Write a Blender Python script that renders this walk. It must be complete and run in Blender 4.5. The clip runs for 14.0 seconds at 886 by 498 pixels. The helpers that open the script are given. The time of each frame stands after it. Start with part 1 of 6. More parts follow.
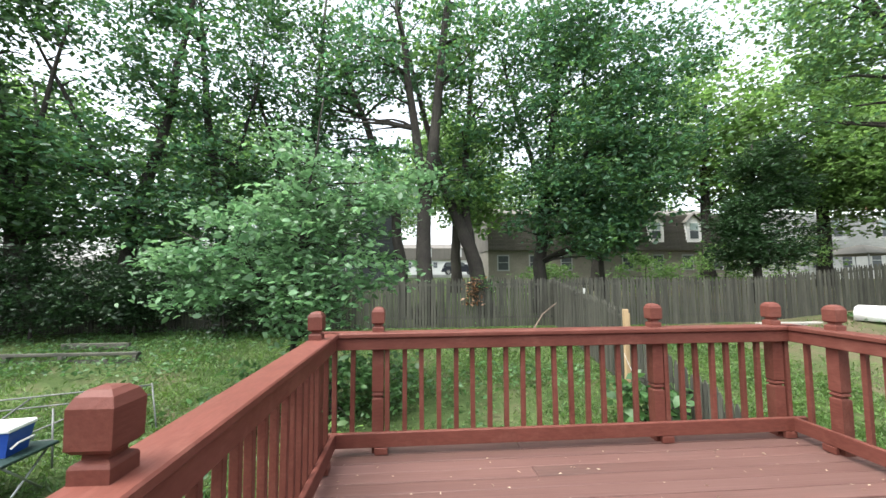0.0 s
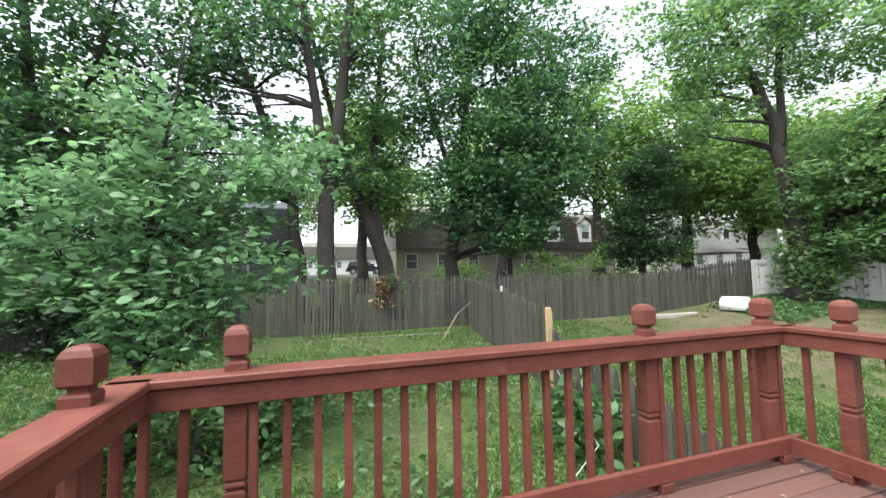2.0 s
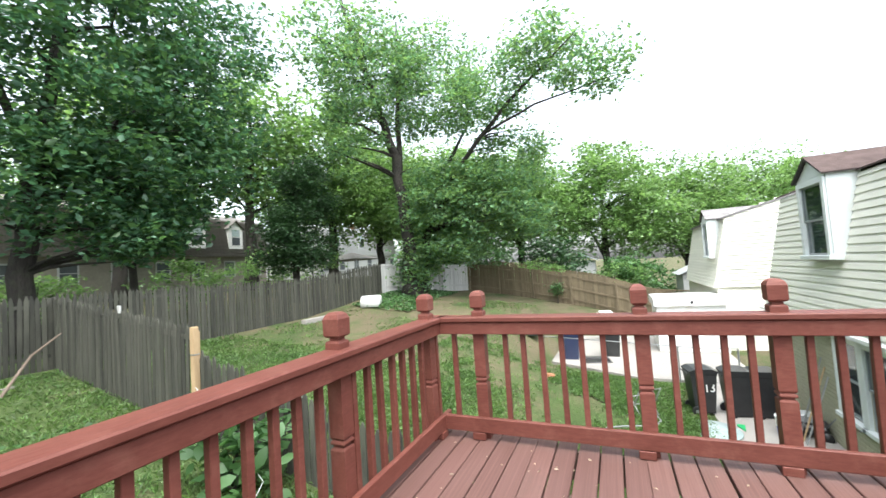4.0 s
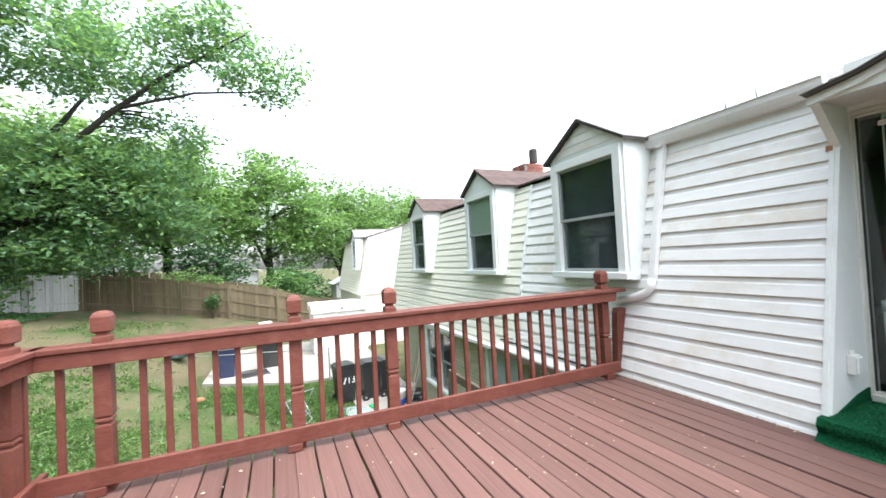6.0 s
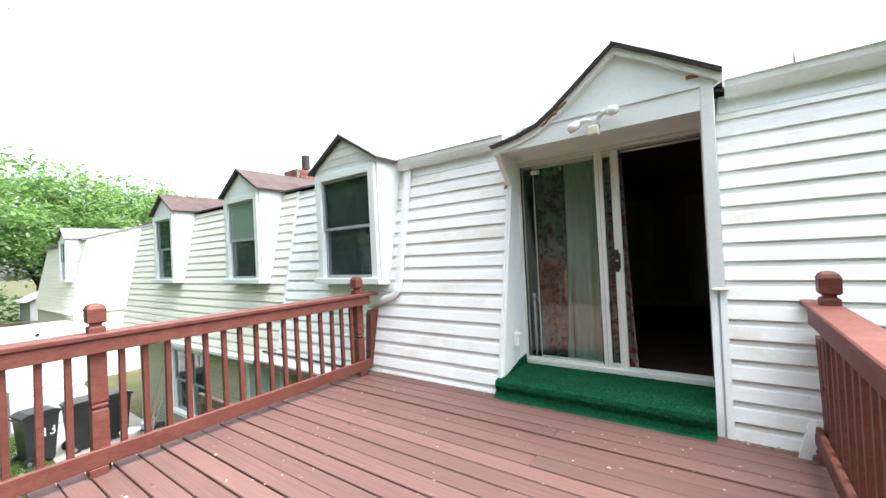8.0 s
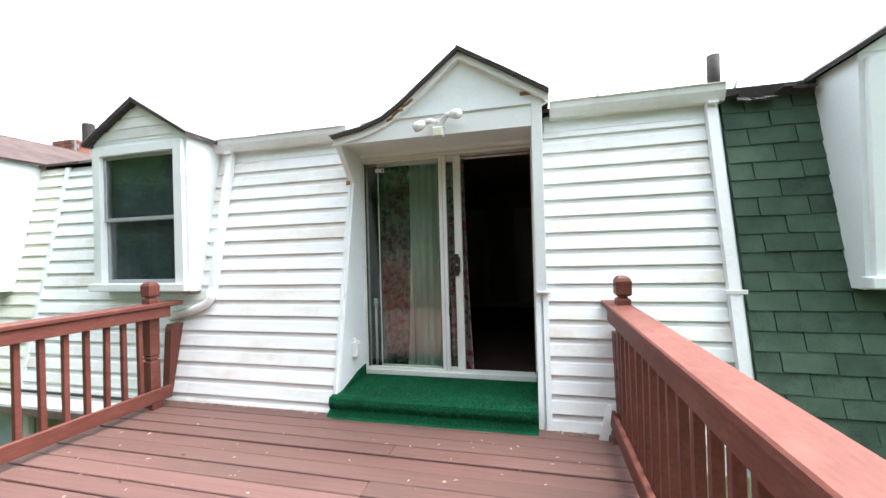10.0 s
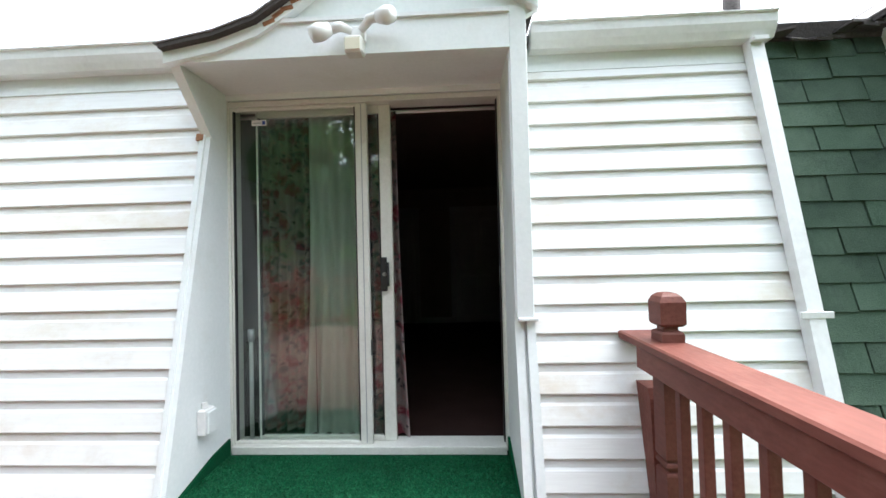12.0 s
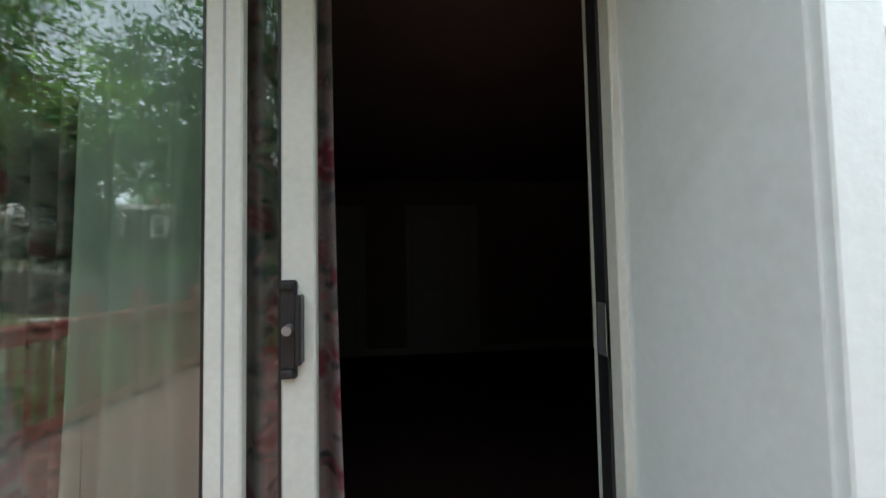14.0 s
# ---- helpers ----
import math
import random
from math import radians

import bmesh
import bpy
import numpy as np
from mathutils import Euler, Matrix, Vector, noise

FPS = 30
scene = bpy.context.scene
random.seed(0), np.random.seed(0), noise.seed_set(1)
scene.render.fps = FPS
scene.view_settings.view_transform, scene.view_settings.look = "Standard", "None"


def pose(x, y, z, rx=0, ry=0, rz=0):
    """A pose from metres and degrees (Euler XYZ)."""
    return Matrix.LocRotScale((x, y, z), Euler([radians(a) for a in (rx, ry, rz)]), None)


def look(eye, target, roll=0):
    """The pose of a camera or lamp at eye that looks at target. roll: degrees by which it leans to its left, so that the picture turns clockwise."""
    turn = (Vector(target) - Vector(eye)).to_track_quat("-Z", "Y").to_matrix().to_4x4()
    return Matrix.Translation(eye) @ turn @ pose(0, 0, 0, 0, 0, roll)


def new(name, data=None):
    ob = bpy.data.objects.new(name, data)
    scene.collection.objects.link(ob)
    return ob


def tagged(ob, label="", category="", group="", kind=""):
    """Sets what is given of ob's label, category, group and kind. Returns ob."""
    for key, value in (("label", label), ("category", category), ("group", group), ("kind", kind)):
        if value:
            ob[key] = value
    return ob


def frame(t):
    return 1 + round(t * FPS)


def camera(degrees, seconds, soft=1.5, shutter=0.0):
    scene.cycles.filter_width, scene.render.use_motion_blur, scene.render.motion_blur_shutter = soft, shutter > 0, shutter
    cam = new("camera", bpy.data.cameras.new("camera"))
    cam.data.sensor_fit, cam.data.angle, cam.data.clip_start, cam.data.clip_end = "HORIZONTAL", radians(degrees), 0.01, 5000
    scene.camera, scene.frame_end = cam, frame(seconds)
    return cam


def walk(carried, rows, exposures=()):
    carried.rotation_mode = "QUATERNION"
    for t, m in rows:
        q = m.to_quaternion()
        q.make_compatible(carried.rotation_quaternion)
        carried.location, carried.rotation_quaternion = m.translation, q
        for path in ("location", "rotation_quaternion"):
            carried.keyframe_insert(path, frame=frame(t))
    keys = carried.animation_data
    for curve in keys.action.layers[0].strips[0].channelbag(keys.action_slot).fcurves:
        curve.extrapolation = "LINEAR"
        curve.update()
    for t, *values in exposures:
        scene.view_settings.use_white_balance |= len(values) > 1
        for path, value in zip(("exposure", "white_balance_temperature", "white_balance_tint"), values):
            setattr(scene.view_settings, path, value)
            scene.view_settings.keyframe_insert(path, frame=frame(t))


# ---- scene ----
cam = camera(97.3, 14.0, shutter=0.1)
PATH = [
    (0, (0.008, 0.185, 1.35), (0.16, 2.174, 1.494), -0.4),
    (0.5, (0.007, 0.5, 1.338), (0.181, 2.488, 1.479), -0.5),
    (1, (0.004, 0.789, 1.329), (0.231, 2.771, 1.472), -0.6),
    (1.5, (-0.006, 1.115, 1.334), (0.425, 3.062, 1.473), -0.7),
    (2, (0.055, 1.404, 1.319), (0.679, 3.299, 1.455), -1.1),
    (2.5, (0.122, 1.638, 1.319), (1.029, 3.416, 1.454), -1.7),
    (3, (0.203, 1.825, 1.31), (1.494, 3.346, 1.442), -2.8),
    (3.5, (0.302, 1.943, 1.299), (1.905, 3.133, 1.412), -3.4),
    (4, (0.336, 1.989, 1.307), (2.169, 2.784, 1.406), -3.9),
    (4.2, (0.329, 2.013, 1.307), (2.222, 2.651, 1.401), -3.9),
    (6.3, (0.074, 1.937, 1.345), (1.816, 0.955, 1.377), -3.4),
    (6.5, (0.047, 1.896, 1.368), (1.72, 0.799, 1.388), -3.7),
    (7, (-0.004, 1.858, 1.347), (1.502, 0.542, 1.365), -3.5),
    (7.5, (-0.092, 1.88, 1.305), (1.222, 0.372, 1.337), -2.9),
    (8, (-0.193, 1.877, 1.33), (0.977, 0.256, 1.353), -2.9),
    (8.5, (-0.254, 1.874, 1.31), (0.761, 0.151, 1.342), -2.7),
    (9, (-0.261, 1.857, 1.301), (0.571, 0.039, 1.339), -2.4),
    (9.2, (-0.268, 1.839, 1.321), (0.504, -0.005, 1.351), -2.4),
    (11.3, (0.144, 0.852, 1.282), (0.254, -1.144, 1.313), -1.3),
    (11.5, (0.141, 0.73, 1.28), (0.244, -1.267, 1.316), -1.6),
    (12, (0.149, 0.356, 1.278), (0.244, -1.641, 1.319), -1.4),
    (12.5, (0.198, -0.028, 1.284), (0.272, -2.026, 1.328), -1.4),
    (13, (0.222, -0.406, 1.269), (0.274, -2.405, 1.317), -1.4),
    (13.5, (0.234, -0.761, 1.25), (0.285, -2.758, 1.343), -1.2),
    (14, (0.372, -1.093, 1.306), (0.17, -3.08, 1.397), -1.1),
]
EXPOSURES = [(0, 2.12, 6450, 8), (3.0, 2.02, 6400, 8), (4.0, 2.20, 6300, 8), (6.5, 2.40, 6250, 8), (7.5, 2.54, 6250, 8), (9, 2.6, 6250, 8), (11.5, 2.75, 6200, 8), (12.5, 2.72, 6200, 8), (13.2, 2.65, 6150, 8), (14, 2.75, 6150, 7)]
walk(cam, [(t, look(*p)) for t, *p in PATH], EXPOSURES)

# ---------------------------------------------------------------- light
world = bpy.data.worlds.new("overcast_sky")
world.use_nodes = True
scene.world = world
wn, wl = world.node_tree.nodes, world.node_tree.links
sky = wn.new("ShaderNodeTexSky")
sky.sky_type, sky.sun_disc = "NISHITA", False
sky.sun_elevation, sky.sun_rotation = radians(65), radians(236)
sky.dust_density, sky.ozone_density = 4.0, 1.0
grey = wn.new("ShaderNodeHueSaturation")
grey.inputs["Saturation"].default_value = 0.35
wl.new(sky.outputs[0], grey.inputs["Color"])
wl.new(grey.outputs[0], wn["Background"].inputs["Color"])
wn["Background"].inputs["Strength"].default_value = 0.15
sun = bpy.data.lights.new("sun", "SUN")
sun.energy, sun.angle, sun.color = 0.7, radians(50), (1.0, 0.98, 0.95)
new("sun", sun).matrix_world = look((-8, -5, 22), (0, 0, 0))


# ---------------------------------------------------------------- materials
def material(name, a, b, rough=0.6, fine=40.0, coarse=2.0, bump=0.15, metal=0.0, stain=None, stain_amount=0.5,
             stain_scale=3.0, grain=None, per_piece=0.0, dist=0.01, spec=0.5, per_leaf=False, worn_x=None):
    """A surface of two tones: fine grain, coarse patches, optional stains, and a small change from piece to piece."""
    m = bpy.data.materials.new(name)
    m.use_nodes = True
    n, l = m.node_tree.nodes, m.node_tree.links
    p = n["Principled BSDF"]
    co = n.new("ShaderNodeTexCoord")
    src = co.outputs["Object"]
    if per_piece:
        info = n.new("ShaderNodeObjectInfo")
        off = n.new("ShaderNodeVectorMath")
        off.operation = "SCALE"
        off.inputs[0].default_value = (37.0, 19.0, 53.0)
        l.new(info.outputs["Random"], off.inputs["Scale"])
        add = n.new("ShaderNodeVectorMath")
        l.new(src, add.inputs[0])
        l.new(off.outputs[0], add.inputs[1])
        src = add.outputs[0]
    if grain:
        mp = n.new("ShaderNodeMapping")
        mp.inputs["Scale"].default_value = grain
        l.new(src, mp.inputs[0])
        fsrc = mp.outputs[0]
    else:
        fsrc = src
    nf = n.new("ShaderNodeTexNoise")
    nf.inputs["Scale"].default_value, nf.inputs["Detail"].default_value = fine, 6
    l.new(fsrc, nf.inputs["Vector"])
    nc = n.new("ShaderNodeTexNoise")
    nc.inputs["Scale"].default_value, nc.inputs["Detail"].default_value = coarse, 4
    l.new(src, nc.inputs["Vector"])
    f = n.new("ShaderNodeMath")
    f.operation = "MULTIPLY_ADD"
    l.new(nf.outputs["Fac"], f.inputs[0])
    f.inputs[1].default_value = 0.5
    half = n.new("ShaderNodeMath")
    half.operation = "MULTIPLY"
    half.inputs[1].default_value = 0.5
    l.new(nc.outputs["Fac"], half.inputs[0])
    l.new(half.outputs[0], f.inputs[2])
    rng = n.new("ShaderNodeMapRange")
    rng.inputs["From Min"].default_value, rng.inputs["From Max"].default_value = 0.34, 0.66
    l.new(f.outputs[0], rng.inputs["Value"])
    mix = n.new("ShaderNodeMix")
    mix.data_type = "RGBA"
    mix.inputs["A"].default_value, mix.inputs["B"].default_value = (*a, 1), (*b, 1)
    l.new(rng.outputs[0], mix.inputs["Factor"])
    col = mix.outputs["Result"]
    if stain:
        ns = n.new("ShaderNodeTexNoise")
        ns.inputs["Scale"].default_value, ns.inputs["Detail"].default_value = stain_scale, 8
        ns.inputs["Roughness"].default_value = 0.7
        l.new(src, ns.inputs["Vector"])
        sr = n.new("ShaderNodeMapRange")
        sr.inputs["From Min"].default_value, sr.inputs["From Max"].default_value = 0.52, 0.72
        sr.inputs["To Max"].default_value = stain_amount
        amount_src = ns.outputs["Fac"]
        if worn_x:
            sep, wr, ad = n.new("ShaderNodeSeparateXYZ"), n.new("ShaderNodeMapRange"), n.new("ShaderNodeMath")
            wr.inputs["From Min"].default_value, wr.inputs["From Max"].default_value, wr.inputs["To Max"].default_value = *worn_x, 0.15
            l.new(src, sep.inputs[0])
            l.new(sep.outputs[0], wr.inputs["Value"])
            l.new(wr.outputs[0], ad.inputs[0])
            l.new(amount_src, ad.inputs[1])
            amount_src = ad.outputs[0]
        l.new(amount_src, sr.inputs["Value"])
        ms = n.new("ShaderNodeMix")
        ms.data_type = "RGBA"
        ms.inputs["B"].default_value = (*stain, 1)
        l.new(sr.outputs[0], ms.inputs["Factor"])
        l.new(col, ms.inputs["A"])
        col = ms.outputs["Result"]
    if per_piece or per_leaf:
        hs = n.new("ShaderNodeHueSaturation")
        vr = n.new("ShaderNodeMapRange")
        amount = per_piece or 0.4
        vr.inputs["To Min"].default_value, vr.inputs["To Max"].default_value = 1 - amount, 1 + amount
        if per_leaf:
            geo = n.new("ShaderNodeNewGeometry")
            l.new(geo.outputs["Random Per Island"], vr.inputs["Value"])
        else:
            l.new(info.outputs["Random"], vr.inputs["Value"])
        l.new(vr.outputs[0], hs.inputs["Value"])
        l.new(col, hs.inputs["Color"])
        col = hs.outputs["Color"]
    l.new(col, p.inputs["Base Color"])
    p.inputs["Roughness"].default_value, p.inputs["Metallic"].default_value = rough, metal
    p.inputs["Specular IOR Level"].default_value = spec
    if bump:
        bp = n.new("ShaderNodeBump")
        bp.inputs["Strength"].default_value, bp.inputs["Distance"].default_value = bump, dist
        l.new(nf.outputs["Fac"], bp.inputs["Height"])
        l.new(bp.outputs[0], p.inputs["Normal"])
    return m


def leafy(name, a, b, glow=0.35, amount=0.35, cluster=0.35):
    """Leaves: two greens by cluster, a change from leaf to leaf, and light that shines through."""
    m = material(name, a, b, 0.42, 3.0, cluster, 0, per_leaf=True, spec=0.5)
    n, l = m.node_tree.nodes, m.node_tree.links
    p = n["Principled BSDF"]
    tr = n.new("ShaderNodeBsdfTranslucent")
    hs = n.new("ShaderNodeHueSaturation")
    hs.inputs["Hue"].default_value, hs.inputs["Saturation"].default_value, hs.inputs["Value"].default_value = 0.485, 1.1, 1.5
    l.new(p.inputs["Base Color"].links[0].from_socket, hs.inputs["Color"])
    l.new(hs.outputs[0], tr.inputs["Color"])
    mx = n.new("ShaderNodeMixShader")
    mx.inputs[0].default_value = glow
    l.new(p.outputs[0], mx.inputs[1])
    l.new(tr.outputs[0], mx.inputs[2])
    l.new(mx.outputs[0], n["Material Output"].inputs["Surface"])
    return m


def glass_material(name, tint, rough=0.0):
    m = bpy.data.materials.new(name)
    m.use_nodes = True
    n, l = m.node_tree.nodes, m.node_tree.links
    n.remove(n["Principled BSDF"])
    clear, gloss, mx, fr, pw, ma = (n.new(k) for k in ("ShaderNodeBsdfTransparent", "ShaderNodeBsdfGlossy", "ShaderNodeMixShader", "ShaderNodeLayerWeight", "ShaderNodeMath", "ShaderNodeMath"))
    clear.inputs[0].default_value = (*tint, 1)
    gloss.inputs["Roughness"].default_value = rough
    pw.operation, ma.operation = "POWER", "MULTIPLY_ADD"
    pw.inputs[1].default_value, ma.inputs[1].default_value, ma.inputs[2].default_value = 4.0, 0.85, 0.065
    l.new(fr.outputs["Facing"], pw.inputs[0])
    l.new(pw.outputs[0], ma.inputs[0])
    l.new(ma.outputs[0], mx.inputs[0])
    l.new(clear.outputs[0], mx.inputs[1])
    l.new(gloss.outputs[0], mx.inputs[2])
    l.new(mx.outputs[0], n["Material Output"].inputs["Surface"])
    return m


def floral_material():
    """Curtain cloth with dark red and pink blossoms and grey-green leaves on a pale ground."""
    m = material("floral_cloth", (0.24, 0.19, 0.18), (0.34, 0.27, 0.25), 0.9, 120, 3, 0.1)
    n, l = m.node_tree.nodes, m.node_tree.links
    p = n["Principled BSDF"]
    base = p.inputs["Base Color"].links[0].from_socket
    co = n.new("ShaderNodeTexCoord")
    mp = n.new("ShaderNodeMapping")
    mp.inputs["Scale"].default_value = (1, 0.4, 1)
    warp = n.new("ShaderNodeTexNoise")
    warp.inputs["Scale"].default_value = 14
    wm = n.new("ShaderNodeMix")
    wm.data_type = "RGBA"
    wm.inputs["Factor"].default_value = 0.09
    l.new(co.outputs["Object"], mp.inputs[0])
    l.new(mp.outputs[0], warp.inputs["Vector"])
    l.new(mp.outputs[0], wm.inputs["A"])
    l.new(warp.outputs["Color"], wm.inputs["B"])
    for scale, colour, lo, hi in ((17, (0.10, 0.115, 0.11), 0.20, 0.46), (13.0, (0.21, 0.042, 0.058), 0.25, 0.50), (29.0, (0.38, 0.19, 0.19), 0.12, 0.38), (21.0, (0.05, 0.045, 0.048), 0.1, 0.34)):
        v = n.new("ShaderNodeTexVoronoi")
        v.inputs["Scale"].default_value = scale
        l.new(wm.outputs["Result"], v.inputs["Vector"])
        r = n.new("ShaderNodeMapRange")
        r.inputs["From Min"].default_value, r.inputs["From Max"].default_value = lo, hi
        r.inputs["To Min"].default_value, r.inputs["To Max"].default_value = 1, 0
        l.new(v.outputs["Distance"], r.inputs["Value"])
        mx = n.new("ShaderNodeMix")
        mx.data_type = "RGBA"
        mx.inputs["B"].default_value = (*colour, 1)
        l.new(r.outputs[0], mx.inputs["Factor"])
        l.new(base, mx.inputs["A"])
        base = mx.outputs["Result"]
    l.new(base, p.inputs["Base Color"])
    return m


